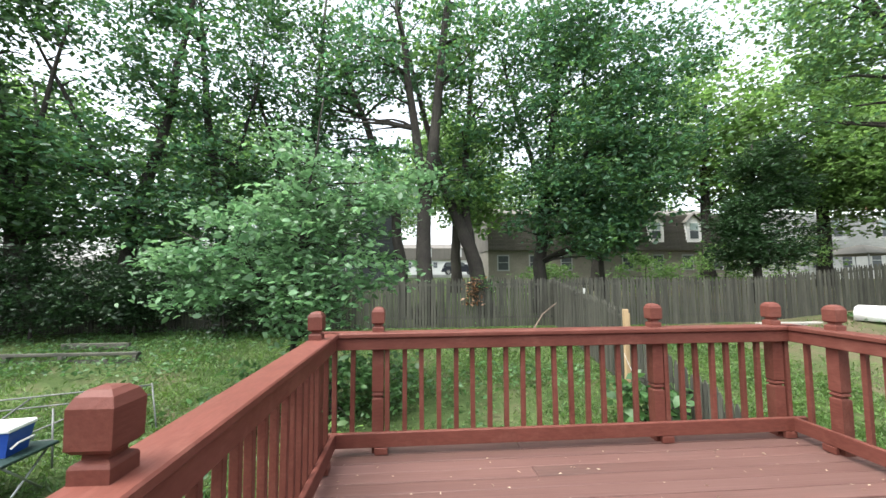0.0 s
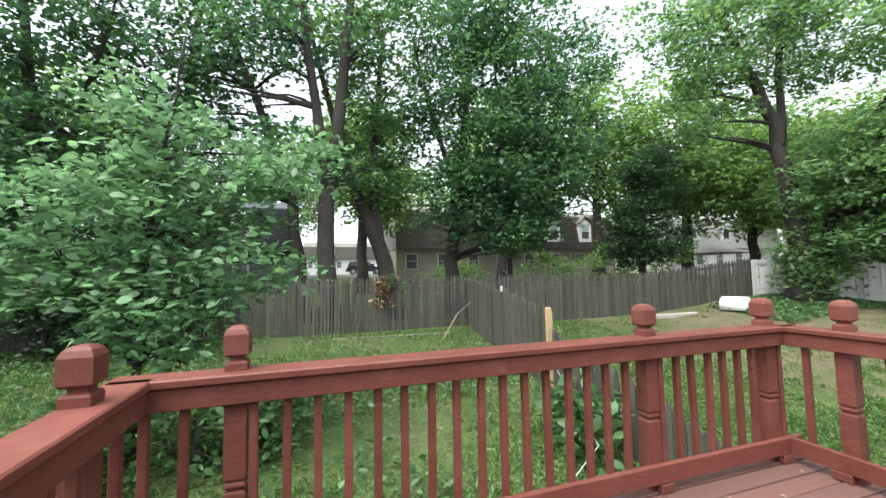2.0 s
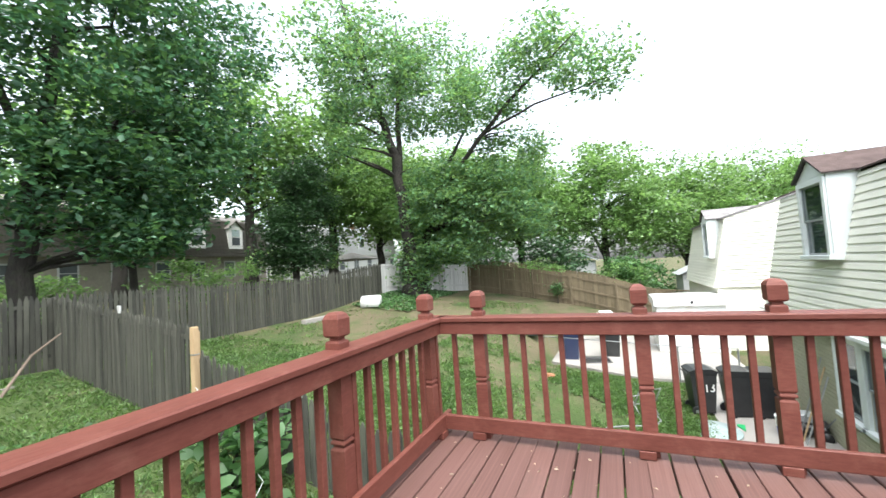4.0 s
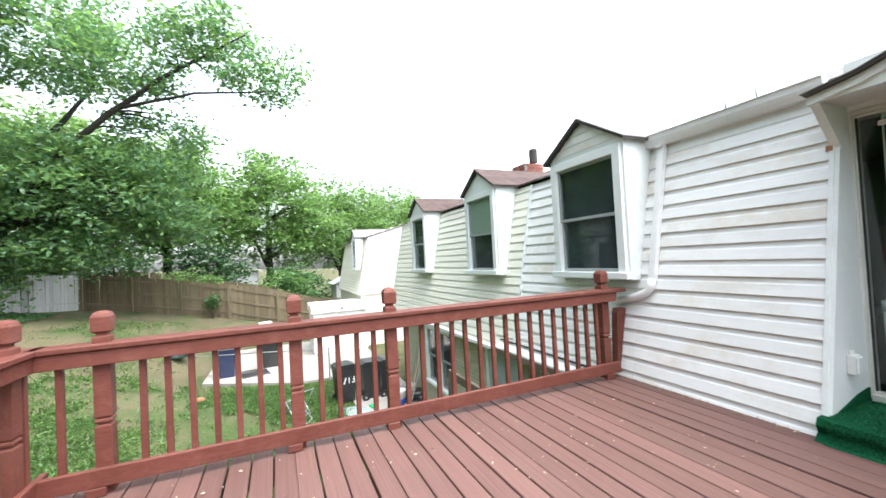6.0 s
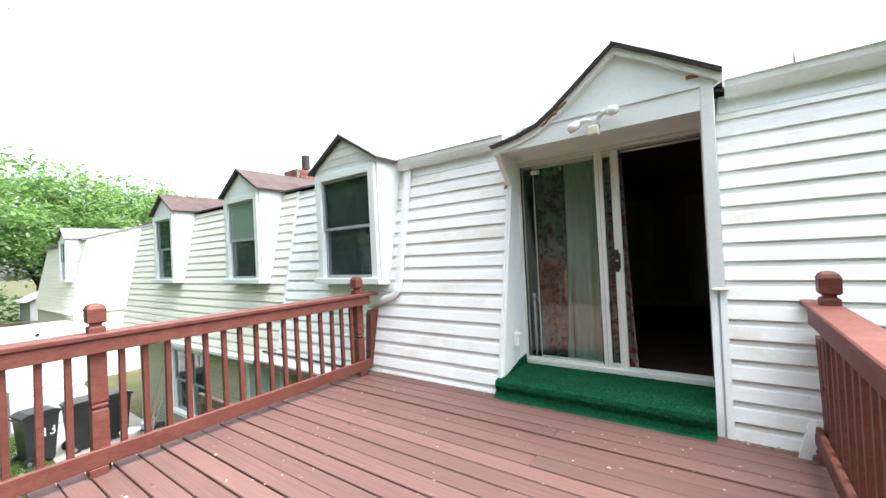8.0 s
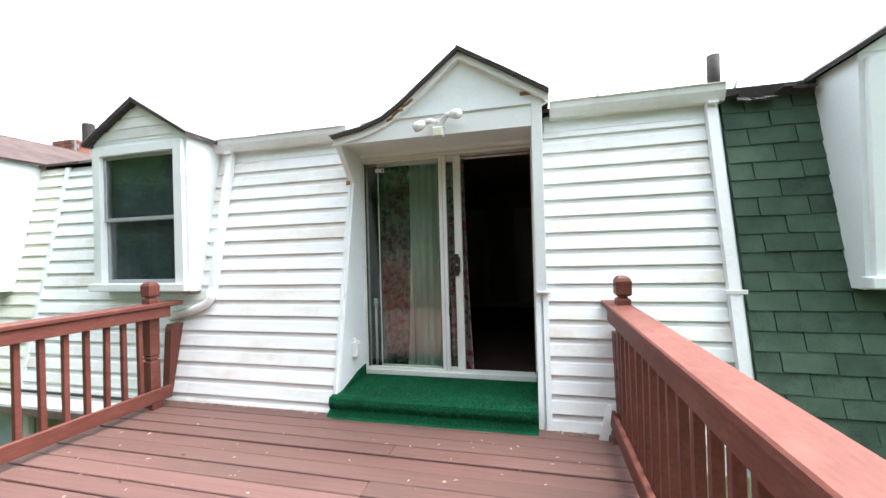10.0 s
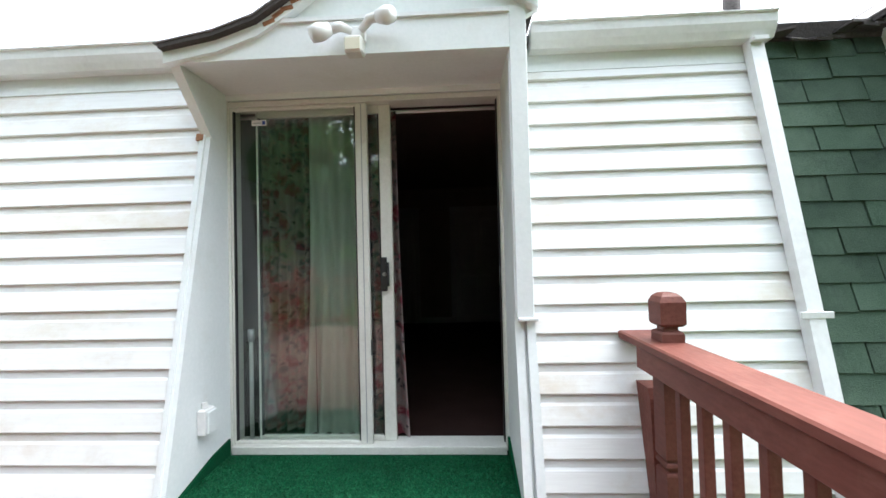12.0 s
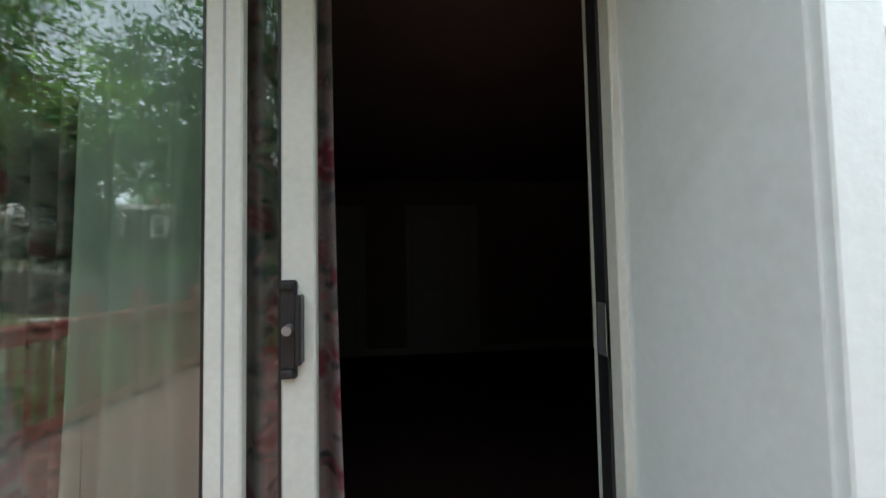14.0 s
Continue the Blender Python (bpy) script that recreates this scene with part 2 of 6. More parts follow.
M = dict(
    rail=material("red_brown_rail_paint", (0.102, 0.031, 0.022), (0.150, 0.050, 0.037), 0.55, 70, 4, 0.4, grain=(0.25, 1, 1), stain=(0.215, 0.094, 0.070), stain_amount=0.42, stain_scale=7, per_piece=0.10, dist=0.004, spec=0.25),
    deck=material("worn_deck_paint", (0.098, 0.050, 0.042), (0.150, 0.083, 0.071), 0.55, 30, 1.3, 0.35, grain=(0.15, 3, 3), stain=(0.085, 0.058, 0.048), stain_amount=0.65, stain_scale=2.2, per_piece=0.13, dist=0.004, spec=0.25),
    bare=material("bare_weathered_wood", (0.10, 0.075, 0.055), (0.17, 0.13, 0.10), 0.85, 30, 2, 0.4, grain=(1, 1, 0.1), per_piece=0.15),
    white=material("white_vinyl_siding", (0.72, 0.73, 0.71), (0.80, 0.81, 0.79), 0.45, 60, 1.2, 0.06, grain=(0.1, 1, 1), stain=(0.52, 0.43, 0.30), stain_amount=0.6, stain_scale=1.9, per_piece=0.04),
    cream=material("cream_vinyl_siding", (0.70, 0.69, 0.595), (0.78, 0.77, 0.67), 0.5, 60, 1.2, 0.06, grain=(0.1, 1, 1), stain=(0.60, 0.57, 0.47), stain_amount=0.2, per_piece=0.03),
    trim=material("white_painted_trim", (0.72, 0.76, 0.745), (0.79, 0.82, 0.805), 0.45, 50, 2, 0.08, stain=(0.55, 0.52, 0.44), stain_amount=0.3, stain_scale=2.5),
    alu=material("white_gutter_metal", (0.70, 0.71, 0.70), (0.78, 0.79, 0.78), 0.35, 40, 2, 0.05, stain=(0.45, 0.44, 0.40), stain_amount=0.35, stain_scale=3.5),
    doorframe=material("aged_white_door_frame", (0.62, 0.62, 0.56), (0.72, 0.72, 0.66), 0.4, 60, 3, 0.05, stain=(0.45, 0.43, 0.37), stain_amount=0.3, stain_scale=5),
    black=material("black_plastic", (0.012, 0.012, 0.013), (0.025, 0.025, 0.027), 0.38, 80, 4, 0.1),
    turf=material("green_turf_carpet", (0.003, 0.045, 0.020), (0.008, 0.095, 0.038), 0.95, 260, 4, 0.9, dist=0.006, spec=0.1, stain=(0.002, 0.022, 0.011), stain_amount=0.75, stain_scale=4),
    pile=material("green_turf_fibres", (0.004, 0.070, 0.026), (0.012, 0.150, 0.056), 0.7, 90, 4, 0, spec=0.3, per_leaf=True),
    shingle=material("green_asphalt_shingle", (0.038, 0.068, 0.046), (0.082, 0.122, 0.088), 0.95, 180, 5, 0.8, per_piece=0.18, dist=0.004, spec=0.2, stain=(0.02, 0.03, 0.03), stain_amount=0.7, stain_scale=3),
    brown=material("brown_asphalt_shingle", (0.062, 0.044, 0.040), (0.120, 0.088, 0.080), 0.95, 150, 6, 0.6, per_piece=0.15, spec=0.2),
    greyroof=material("grey_asphalt_shingle", (0.16, 0.15, 0.15), (0.27, 0.26, 0.25), 0.95, 150, 6, 0.6, per_piece=0.15, spec=0.2),
    darkedge=material("dark_roof_edge", (0.035, 0.03, 0.028), (0.07, 0.06, 0.055), 0.9, 80, 4, 0.5),
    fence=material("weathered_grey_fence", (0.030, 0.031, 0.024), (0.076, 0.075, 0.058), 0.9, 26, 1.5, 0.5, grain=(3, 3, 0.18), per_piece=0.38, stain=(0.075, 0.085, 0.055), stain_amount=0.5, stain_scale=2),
    tan=material("tan_wood_fence", (0.125, 0.098, 0.058), (0.20, 0.158, 0.098), 0.85, 26, 1.5, 0.4, grain=(3, 3, 0.18), per_piece=0.18),
    palefence=material("pale_grey_fence", (0.40, 0.40, 0.38), (0.52, 0.52, 0.50), 0.8, 26, 1.5, 0.3, grain=(3, 3, 0.18), per_piece=0.12),
    post=material("tan_new_post", (0.36, 0.25, 0.13), (0.46, 0.33, 0.19), 0.8, 30, 2, 0.3, grain=(2, 2, 0.2)),
    stone=material("mossy_grey_stone", (0.10, 0.10, 0.08), (0.19, 0.18, 0.15), 0.9, 30, 3, 0.4, per_piece=0.2),
    bark=material("dark_ridged_bark", (0.016, 0.014, 0.012), (0.058, 0.050, 0.042), 0.95, 14, 1.2, 1.0, grain=(3, 3, 0.5), dist=0.05, stain=(0.05, 0.065, 0.03), stain_amount=0.5),
    ground=material("lawn_and_soil", (0.032, 0.056, 0.018), (0.084, 0.114, 0.042), 0.95, 16, 0.6, 1.0, stain=(0.128, 0.103, 0.068), stain_amount=0.85, stain_scale=0.7, dist=0.05, spec=0.1, worn_x=(8.0, 12.5)),
    leafa=leafy("broad_green_leaves", (0.048, 0.112, 0.040), (0.088, 0.180, 0.060), 0.42),
    leafb=leafy("blue_green_leaves", (0.050, 0.118, 0.066), (0.090, 0.180, 0.098), 0.42),
    leafc=leafy("bright_yellow_green_leaves", (0.102, 0.195, 0.060), (0.165, 0.275, 0.096), 0.5),
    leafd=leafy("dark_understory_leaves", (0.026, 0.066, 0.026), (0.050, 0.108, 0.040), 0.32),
    # Leaf green lowered so the colour itself carries the dark under the trees.
    leafu=leafy("shade_darkened_leaves", (0.014, 0.036, 0.014), (0.030, 0.066, 0.025), 0.28),
    leafs=leafy("pale_sapling_leaves", (0.088, 0.188, 0.092), (0.155, 0.272, 0.130), 0.44, cluster=1.5),
    grass=leafy("grass_blades", (0.056, 0.124, 0.030), (0.110, 0.190, 0.049), 0.35, cluster=0.6),
    deadleaf=leafy("dead_brown_leaves", (0.16, 0.08, 0.035), (0.26, 0.15, 0.08), 0.2),
    concrete=material("pale_concrete", (0.26, 0.245, 0.22), (0.36, 0.34, 0.31), 0.9, 40, 1, 0.3, stain=(0.30, 0.28, 0.25), stain_amount=0.5),
    # Khaki brick paint, taken darker for the shade under the overhang.
    khaki=material("shaded_khaki_brick_paint", (0.36, 0.35, 0.24), (0.47, 0.455, 0.33), 0.8, 40, 2, 0.3, stain=(0.30, 0.28, 0.20), stain_amount=0.5, stain_scale=2, per_piece=0.06),
    brick=material("red_brick", (0.20, 0.065, 0.045), (0.30, 0.11, 0.08), 0.9, 40, 3, 0.4, per_piece=0.2),
    tanroof=material("far_tan_grey_roof", (0.10, 0.092, 0.08), (0.16, 0.148, 0.128), 0.95, 9, 1, 0.4),
    tanwall=material("far_beige_wall", (0.20, 0.18, 0.15), (0.27, 0.25, 0.21), 0.9, 6, 1, 0.1),
    greywall=material("far_grey_siding", (0.36, 0.37, 0.36), (0.45, 0.46, 0.45), 0.8, 6, 1, 0.1),
    darkwall=material("far_dark_siding", (0.035, 0.042, 0.048), (0.06, 0.068, 0.075), 0.8, 6, 1, 0.1),
    asphalt=material("pale_worn_road", (0.24, 0.24, 0.235), (0.31, 0.31, 0.30), 0.9, 20, 1, 0.1),
    dullsteel=material("dull_grey_tube", (0.10, 0.105, 0.10), (0.16, 0.165, 0.16), 0.5, 50, 4, 0.05),
    steel=material("galvanised_steel", (0.34, 0.35, 0.35), (0.46, 0.47, 0.47), 0.4, 50, 4, 0.05, metal=0.8),
    whiteplastic=material("white_plastic", (0.70, 0.70, 0.68), (0.80, 0.80, 0.78), 0.4, 30, 3, 0.05),
    blueplastic=material("blue_plastic", (0.010, 0.045, 0.26), (0.020, 0.070, 0.34), 0.35, 30, 3, 0.05),
    navy=material("navy_plastic", (0.010, 0.018, 0.06), (0.018, 0.03, 0.09), 0.4, 30, 3, 0.05),
    greenplastic=material("green_plastic", (0.02, 0.32, 0.10), (0.03, 0.42, 0.14), 0.4, 30, 3, 0.05),
    darkgreen=material("dark_green_tarp", (0.006, 0.022, 0.018), (0.015, 0.040, 0.032), 0.6, 20, 3, 0.3),
    bluegrey=material("frosted_table_glass", (0.30, 0.38, 0.37), (0.38, 0.46, 0.45), 0.15, 10, 3, 0.02),
    creamtop=material("cream_roof_panel", (0.62, 0.58, 0.44), (0.72, 0.68, 0.55), 0.5, 20, 2, 0.05),
    # Wall and door paints lowered; their colour carries part of the unlit dimness.
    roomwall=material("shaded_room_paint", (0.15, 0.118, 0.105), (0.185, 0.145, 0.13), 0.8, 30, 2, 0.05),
    roomdoor=material("shaded_room_door_paint", (0.24, 0.235, 0.225), (0.29, 0.28, 0.265), 0.6, 30, 2, 0.05),
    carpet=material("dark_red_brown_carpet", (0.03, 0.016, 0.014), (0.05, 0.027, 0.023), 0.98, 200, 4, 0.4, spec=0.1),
    sheer=material("white_sheer_cloth", (0.62, 0.66, 0.58), (0.74, 0.78, 0.70), 0.9, 200, 3, 0.1),
    floral=floral_material(),
    rust=material("rusty_stain", (0.22, 0.09, 0.04), (0.34, 0.17, 0.09), 0.9, 60, 8, 0.3),
    glass=glass_material("clear_door_glass", (0.93, 0.96, 0.94)),
    dimglass=glass_material("dark_window_glass", (0.80, 0.85, 0.86)),
    # Dark colour put in for unlit interiors, on window backings and opaque panes.
    windowdark=material("dark_interior_stand_in", (0.052, 0.062, 0.068), (0.080, 0.092, 0.098), 0.9, 4, 1, 0),
    blind=material("pale_window_blind", (0.55, 0.60, 0.48), (0.66, 0.70, 0.57), 0.8, 40, 3, 0.05),
    carbody=material("dark_blue_car_paint", (0.03, 0.035, 0.05), (0.05, 0.055, 0.07), 0.25, 20, 1, 0, metal=0.4),
    carwhite=material("white_car_paint", (0.7, 0.7, 0.7), (0.78, 0.78, 0.78), 0.25, 20, 1, 0),
    litter=material("dry_leaf_litter", (0.24, 0.17, 0.11), (0.50, 0.42, 0.31), 0.9, 60, 8, 0.1, per_leaf=True),
)


# ---------------------------------------------------------------- mesh helpers
def mesh_of(bm, name, mat):
    me = bpy.data.meshes.new(name)
    bm.normal_update()
    bm.to_mesh(me)
    bm.free()
    me.materials.append(mat)
    return me


def part(name, bm, mat, parent=None, label="", at=None):
    """Links a bmesh as one mesh object, under a thing or a part."""
    ob = new(name, bm if isinstance(bm, bpy.types.Mesh) else mesh_of(bm, name, mat))
    if parent is not None:
        ob.parent = parent
    if at is not None:
        ob.matrix_basis = at
    if label:
        ob["label"] = label
    return ob


def thing(name, label, category, at=None, group="", kind=""):
    ob = new(name)
    ob.empty_display_size = 0.1
    if at is not None:
        ob.matrix_basis = at
    return tagged(ob, label, category, group, kind)


def box(x0, x1, y0, y1, z0, z1, bevel=0.0, bm=None):
    out = bm or bmesh.new()
    vs = [out.verts.new((x, y, z)) for x in (x0, x1) for y in (y0, y1) for z in (z0, z1)]
    fs = [out.faces.new([vs[i] for i in f]) for f in ((0, 1, 3, 2), (4, 6, 7, 5), (0, 4, 5, 1), (2, 3, 7, 6), (0, 2, 6, 4), (1, 5, 7, 3))]
    if bevel:
        bmesh.ops.bevel(out, geom=list({e for f in fs for e in f.edges}), offset=bevel, segments=1, affect="EDGES", profile=0.5)
    return out


def extrude(points, axis, lo, hi, bm=None):
    """A prism from a closed outline. axis x: points are (y, z); y: (x, z); z: (x, y)."""
    out = bm or bmesh.new()
    def at(p, c):
        return {"x": (c, *p), "y": (p[0], c, p[1]), "z": (*p, c)}[axis]
    a = [out.verts.new(at(p, lo)) for p in points]
    b = [out.verts.new(at(p, hi)) for p in points]
    k = len(points)
    for i in range(k):
        out.faces.new((a[i], a[(i + 1) % k], b[(i + 1) % k], b[i]))
    out.faces.new(a[::-1])
    out.faces.new(b)
    bmesh.ops.recalc_face_normals(out, faces=out.faces[:])
    return out


def stack(rings, sides=4, turn=45.0, bm=None, cx=0.0, cy=0.0):
    """Rings (z, half width) lofted into a post or a pot; four sides give a square section."""
    out = bm or bmesh.new()
    k = 1 / math.cos(math.pi / sides) if sides == 4 else 1.0
    rows = [[out.verts.new((cx + r * k * math.cos(radians(turn) + 2 * math.pi * i / sides), cy + r * k * math.sin(radians(turn) + 2 * math.pi * i / sides), z))
             for i in range(sides)] for z, r in rings]
    for p, q in zip(rows, rows[1:]):
        for i in range(sides):
            out.faces.new((p[i], p[(i + 1) % sides], q[(i + 1) % sides], q[i]))
    out.faces.new(rows[0][::-1])
    out.faces.new(rows[-1])
    return out


def tube(points, radii, sides=6, bm=None):
    out = bm or bmesh.new()
    pts = [Vector(p) for p in points]
    rs = radii if isinstance(radii, (list, tuple)) else [radii] * len(pts)
    rows = []
    for i, p in enumerate(pts):
        d = (pts[min(i + 1, len(pts) - 1)] - pts[max(i - 1, 0)]).normalized()
        u = d.cross(Vector((0, 0, 1)) if abs(d.z) < 0.95 else Vector((1, 0, 0))).normalized()
        v = d.cross(u)
        rows.append([out.verts.new(p + rs[i] * (math.cos(2 * math.pi * k / sides) * u + math.sin(2 * math.pi * k / sides) * v)) for k in range(sides)])
    for a, b in zip(rows, rows[1:]):
        for k in range(sides):
            out.faces.new((a[k], b[k], b[(k + 1) % sides], a[(k + 1) % sides]))
    out.faces.new(rows[0])
    out.faces.new(rows[-1][::-1])
    return out


def smooth(ob):
    for f in ob.data.polygons:
        f.use_smooth = True
    return ob


# ---------------------------------------------------------------- ground
GY, GZ = [-60, -3, 0.5, 8, 14, 25, 55, 200], [-2.6, -2.35, -2.3, -1.1, -0.42, 0.2, 1.5, 2.5]


def ground_z(x, y):
    s = min(max((x - 12) / 8, 0), 1)
    z = float(np.interp(y, GY, GZ)) + 0.6 * s * s * (3 - 2 * s) * min(max((y + 1) / 4, 0), 1)
    w = min(max((x - 12.2) / 0.8, 0), 1) * min(max((20.6 - x) / 0.8, 0), 1) * min(max((5.6 - y) / 1.0, 0), 1)  # level round the slab
    return z + w * (-2.36 - z)


def build_ground():
    xs = np.concatenate([np.arange(-400, -30, 30), np.arange(-30, 40, 0.8), np.arange(40, 420, 30)])
    ys = np.concatenate([np.arange(-300, -10, 30), np.arange(-10, 30, 0.8), np.arange(30, 420, 20)])
    verts, faces = [], []
    for x in xs:
        for y in ys:
            bumpy = 0.05 * noise.noise((x * 0.6, y * 0.6, 0)) if abs(x) < 40 and -5 < y < 40 else 0
            verts.append((x, y, ground_z(x, y) + bumpy))
    k = len(ys)
    for i in range(len(xs) - 1):
        for j in range(k - 1):
            faces.append((i * k + j, (i + 1) * k + j, (i + 1) * k + j + 1, i * k + j + 1))
    me = bpy.data.meshes.new("ground")
    me.from_pydata(verts, [], faces)
    me.materials.append(M["ground"])
    tagged(smooth(new("ground", me)), "patchy sloping back yard lawn with bare soil", "ground", kind="structure")


build_ground()


# ---------------------------------------------------------------- leaves, trees
def tri_mesh(name, v, tri, mat):
    me = bpy.data.meshes.new(name)
    me.vertices.add(v.shape[0] * v.shape[1])
    me.vertices.foreach_set("co", v.reshape(-1))
    me.loops.add(len(tri) * 3)
    me.loops.foreach_set("vertex_index", tri.reshape(-1).astype(np.int32))
    me.polygons.add(len(tri))
    me.polygons.foreach_set("loop_start", (np.arange(len(tri)) * 3).astype(np.int32))
    me.update(calc_edges=True)
    me.materials.append(mat)
    return me


def leaf_mesh(name, centres, size, mat, flat=0.6, aspect=0.55, rng=None, droop=0.0, oval=False):
    """Many separate leaves, each a folded diamond of two triangles."""
    n = len(centres)
    r = rng or np.random.default_rng(1)
    d = r.normal(size=(n, 3))
    d[:, 2] = d[:, 2] * (1 - flat) - droop
    d /= np.linalg.norm(d, axis=1)[:, None] + 1e-9
    up = r.normal(size=(n, 3)) * 0.6 + np.array([0, 0, 1.0])
    s = np.cross(d, up)
    s /= np.linalg.norm(s, axis=1)[:, None] + 1e-9
    nn = np.cross(s, d)
    ln = size * r.uniform(0.6, 1.35, n)[:, None]
    w = ln * aspect * 0.5
    c = np.asarray(centres)
    if oval:
        v = np.empty((n, 6, 3))
        for k, (along, side, lift) in enumerate(((-0.5, 0, 0), (-0.22, 0.82, 0.05), (0.14, 0.92, 0.04), (0.5, 0, -0.10), (0.14, -0.92, 0.04), (-0.22, -0.82, 0.05))):
            v[:, k] = c + d * ln * along + s * w * side + nn * ln * lift
        q = np.arange(n * 6).reshape(n, 6)
        tri = np.concatenate([q[:, [0, 5, 1]], q[:, [1, 5, 4]], q[:, [1, 4, 2]], q[:, [2, 4, 3]]], axis=1).reshape(-1, 3)
        return tri_mesh(name, v, tri, mat)
    v = np.empty((n, 4, 3))
    v[:, 0] = c - d * ln * 0.5
    v[:, 1] = c + s * w + nn * ln * 0.10
    v[:, 2] = c + d * ln * 0.5 - nn * ln * 0.06
    v[:, 3] = c - s * w + nn * ln * 0.10
    idx = np.arange(n * 4).reshape(n, 4)
    tri = np.concatenate([idx[:, [0, 1, 2]], idx[:, [0, 2, 3]]], axis=1).reshape(-1, 3)
    return tri_mesh(name, v, tri, mat)


def cloud(blobs, clump, per, rng, shell=0.5, more=1.25):
    """Leaf centres: clumps through the blobs (x, y, z, rx, ry, rz, clumps), thicker towards their rims."""
    out, tips = [], []
    for bx_, by_, bz_, rx, ry, rz, k in blobs:
        k = int(k * more)
        d = rng.normal(size=(k, 3))
        d /= np.linalg.norm(d, axis=1)[:, None]
        rad = rng.uniform(0.15, 1, k) ** shell
        c = np.array([bx_, by_, bz_]) + d * rad[:, None] * np.array([rx, ry, rz]) * rng.uniform(0.85, 1.15, (k, 1))
        tips.append(c)
        e = rng.normal(size=(k, per, 3)) * np.array([clump, clump, clump * 0.42])
        out.append((c[:, None, :] + e).reshape(-1, 3))
    return np.concatenate(out), np.concatenate(tips)


def tree(label, trunks, blobs, mat, leaf=0.235, clump=0.39, per=38, seed=1, twigs=40, name="tree", flat=0.6, aspect=0.55, sides=8, droop=0.0, second=None, oval=False, shift=0.0):
    """trunks: lists of (x, y, z, radius); the first starts at the ground. Branches run from them to clumps of leaves."""
    rng = np.random.default_rng(seed)
    x, y, z, _ = trunks[0][0]
    t = thing(name, label, "tree" if name == "tree" else "shrub", pose(x + shift, y, z))
    inv = Vector((x, y, z))
    bm, tw = bmesh.new(), bmesh.new()
    nodes = []
    for tr in trunks:
        pts, rs = [], []
        for a, b in zip(tr, tr[1:]):
            for i in range(4):
                f = i / 4
                wob = 0.10 * (a[3] + 0.15)
                pts.append(Vector([a[k] + (b[k] - a[k]) * f + (rng.normal() * wob if (i and k < 2) else 0) for k in range(3)]) - inv)
                rs.append(a[3] + (b[3] - a[3]) * f)
        pts.append(Vector(tr[-1][:3]) - inv)
        rs.append(tr[-1][3])
        if tr is trunks[0]:
            rs[0] *= 1.45
        tube(pts, rs, sides, bm)
        nodes += [(p, r) for p, r in zip(pts, rs)][2:]
    centres, tips = cloud(blobs, clump, per, rng)
    centres -= np.array(inv)
    tips = tips - np.array(inv)
    pn = np.array([p for p, _ in nodes])
    for i in rng.choice(len(tips), min(twigs, len(tips)), replace=False):
        tip = tips[i]
        dist = np.linalg.norm(pn - tip, axis=1) + np.where(pn[:, 2] > tip[2], 3.0, 0)
        p, r = nodes[int(np.argmin(dist))]
        mid = p.lerp(Vector(tip), 0.5) + Vector((rng.normal() * 0.2, rng.normal() * 0.2, 0.05 * (Vector(tip) - p).length))
        r0 = min(r * 0.55, 0.02 + 0.022 * (Vector(tip) - p).length)
        tube([p, p.lerp(mid, 0.5) + Vector((0, 0, 0.08)), mid, Vector(tip)], [r0, r0 * 0.75, r0 * 0.5, 0.006], 5, tw)
    smooth(part("trunk", bm, M["bark"], t))
    smooth(part("twig_spray", tw, M["bark"], t))["kind"] = "stuff"
    if second is None:
        part("crown", leaf_mesh("crown", centres, leaf, mat, flat, aspect, rng, droop, oval), mat, t)
    else:
        k = rng.random(len(centres)) < 0.5
        part("crown", leaf_mesh("crown", centres[k], leaf, mat, flat, aspect, rng, droop), mat, t)
        part("crown", leaf_mesh("crown", centres[~k], leaf, second, flat, aspect, rng, droop), second, t)
    return t


G = ground_z
tree("tall forked maple with a grey ivy-free trunk behind the fence",
     [[(0.2, 14.9, G(0, 15), 0.33), (0.15, 14.9, 3.0, 0.27), (0.6, 14.9, 7.0, 0.2), (1.3, 14.9, 14, 0.09)],
      [(0.2, 14.9, 4.2, 0.2), (-0.3, 14.9, 8, 0.15), (-1.0, 14.9, 13, 0.07)]],
     [(0.3, 15.5, 11, 4, 3, 3, 62), (-0.6, 14.5, 5.2, 1.7, 1.2, 1.3, 14), (1.8, 15.5, 6.3, 1.8, 1.5, 1.8, 20), (-2.5, 15.5, 9, 2.5, 2, 2.5, 26)], M["leafa"], shift=0.25, seed=3, second=M["leafb"])
tree("slim tree leaning away behind the fence",
     [[(-0.6, 16.2, G(0, 16), 0.24), (-1.0, 16.2, 4, 0.19), (-2.0, 16.2, 7, 0.14), (-3.4, 16.2, 11, 0.06)]],
     [(-3.3, 16.2, 9.5, 3, 2, 3, 36), (-2.6, 16.2, 5.5, 1.8, 1.6, 1.6, 22)], M["leafb"], shift=0.3, seed=4)
tree("leaning dark tree with a bent trunk behind the fence",
     [[(2.95, 16.3, G(3, 16), 0.36), (2.2, 16.3, 2.6, 0.29), (1.35, 16.3, 4.6, 0.2), (0.5, 16.3, 7.5, 0.12), (-0.6, 16.3, 12, 0.05)],
      [(2.25, 16.3, 2.5, 0.22), (2.05, 16.5, 5, 0.17), (2.5, 16.7, 11, 0.06)]],
     [(2.2, 16.7, 8.5, 2.4, 2, 3, 46), (1.4, 16.0, 4.7, 1.4, 1.3, 0.9, 14), (1.0, 16.7, 12, 2.5, 2, 2, 40)], M["leafa"], shift=0.15, seed=5, second=M["leafc"])
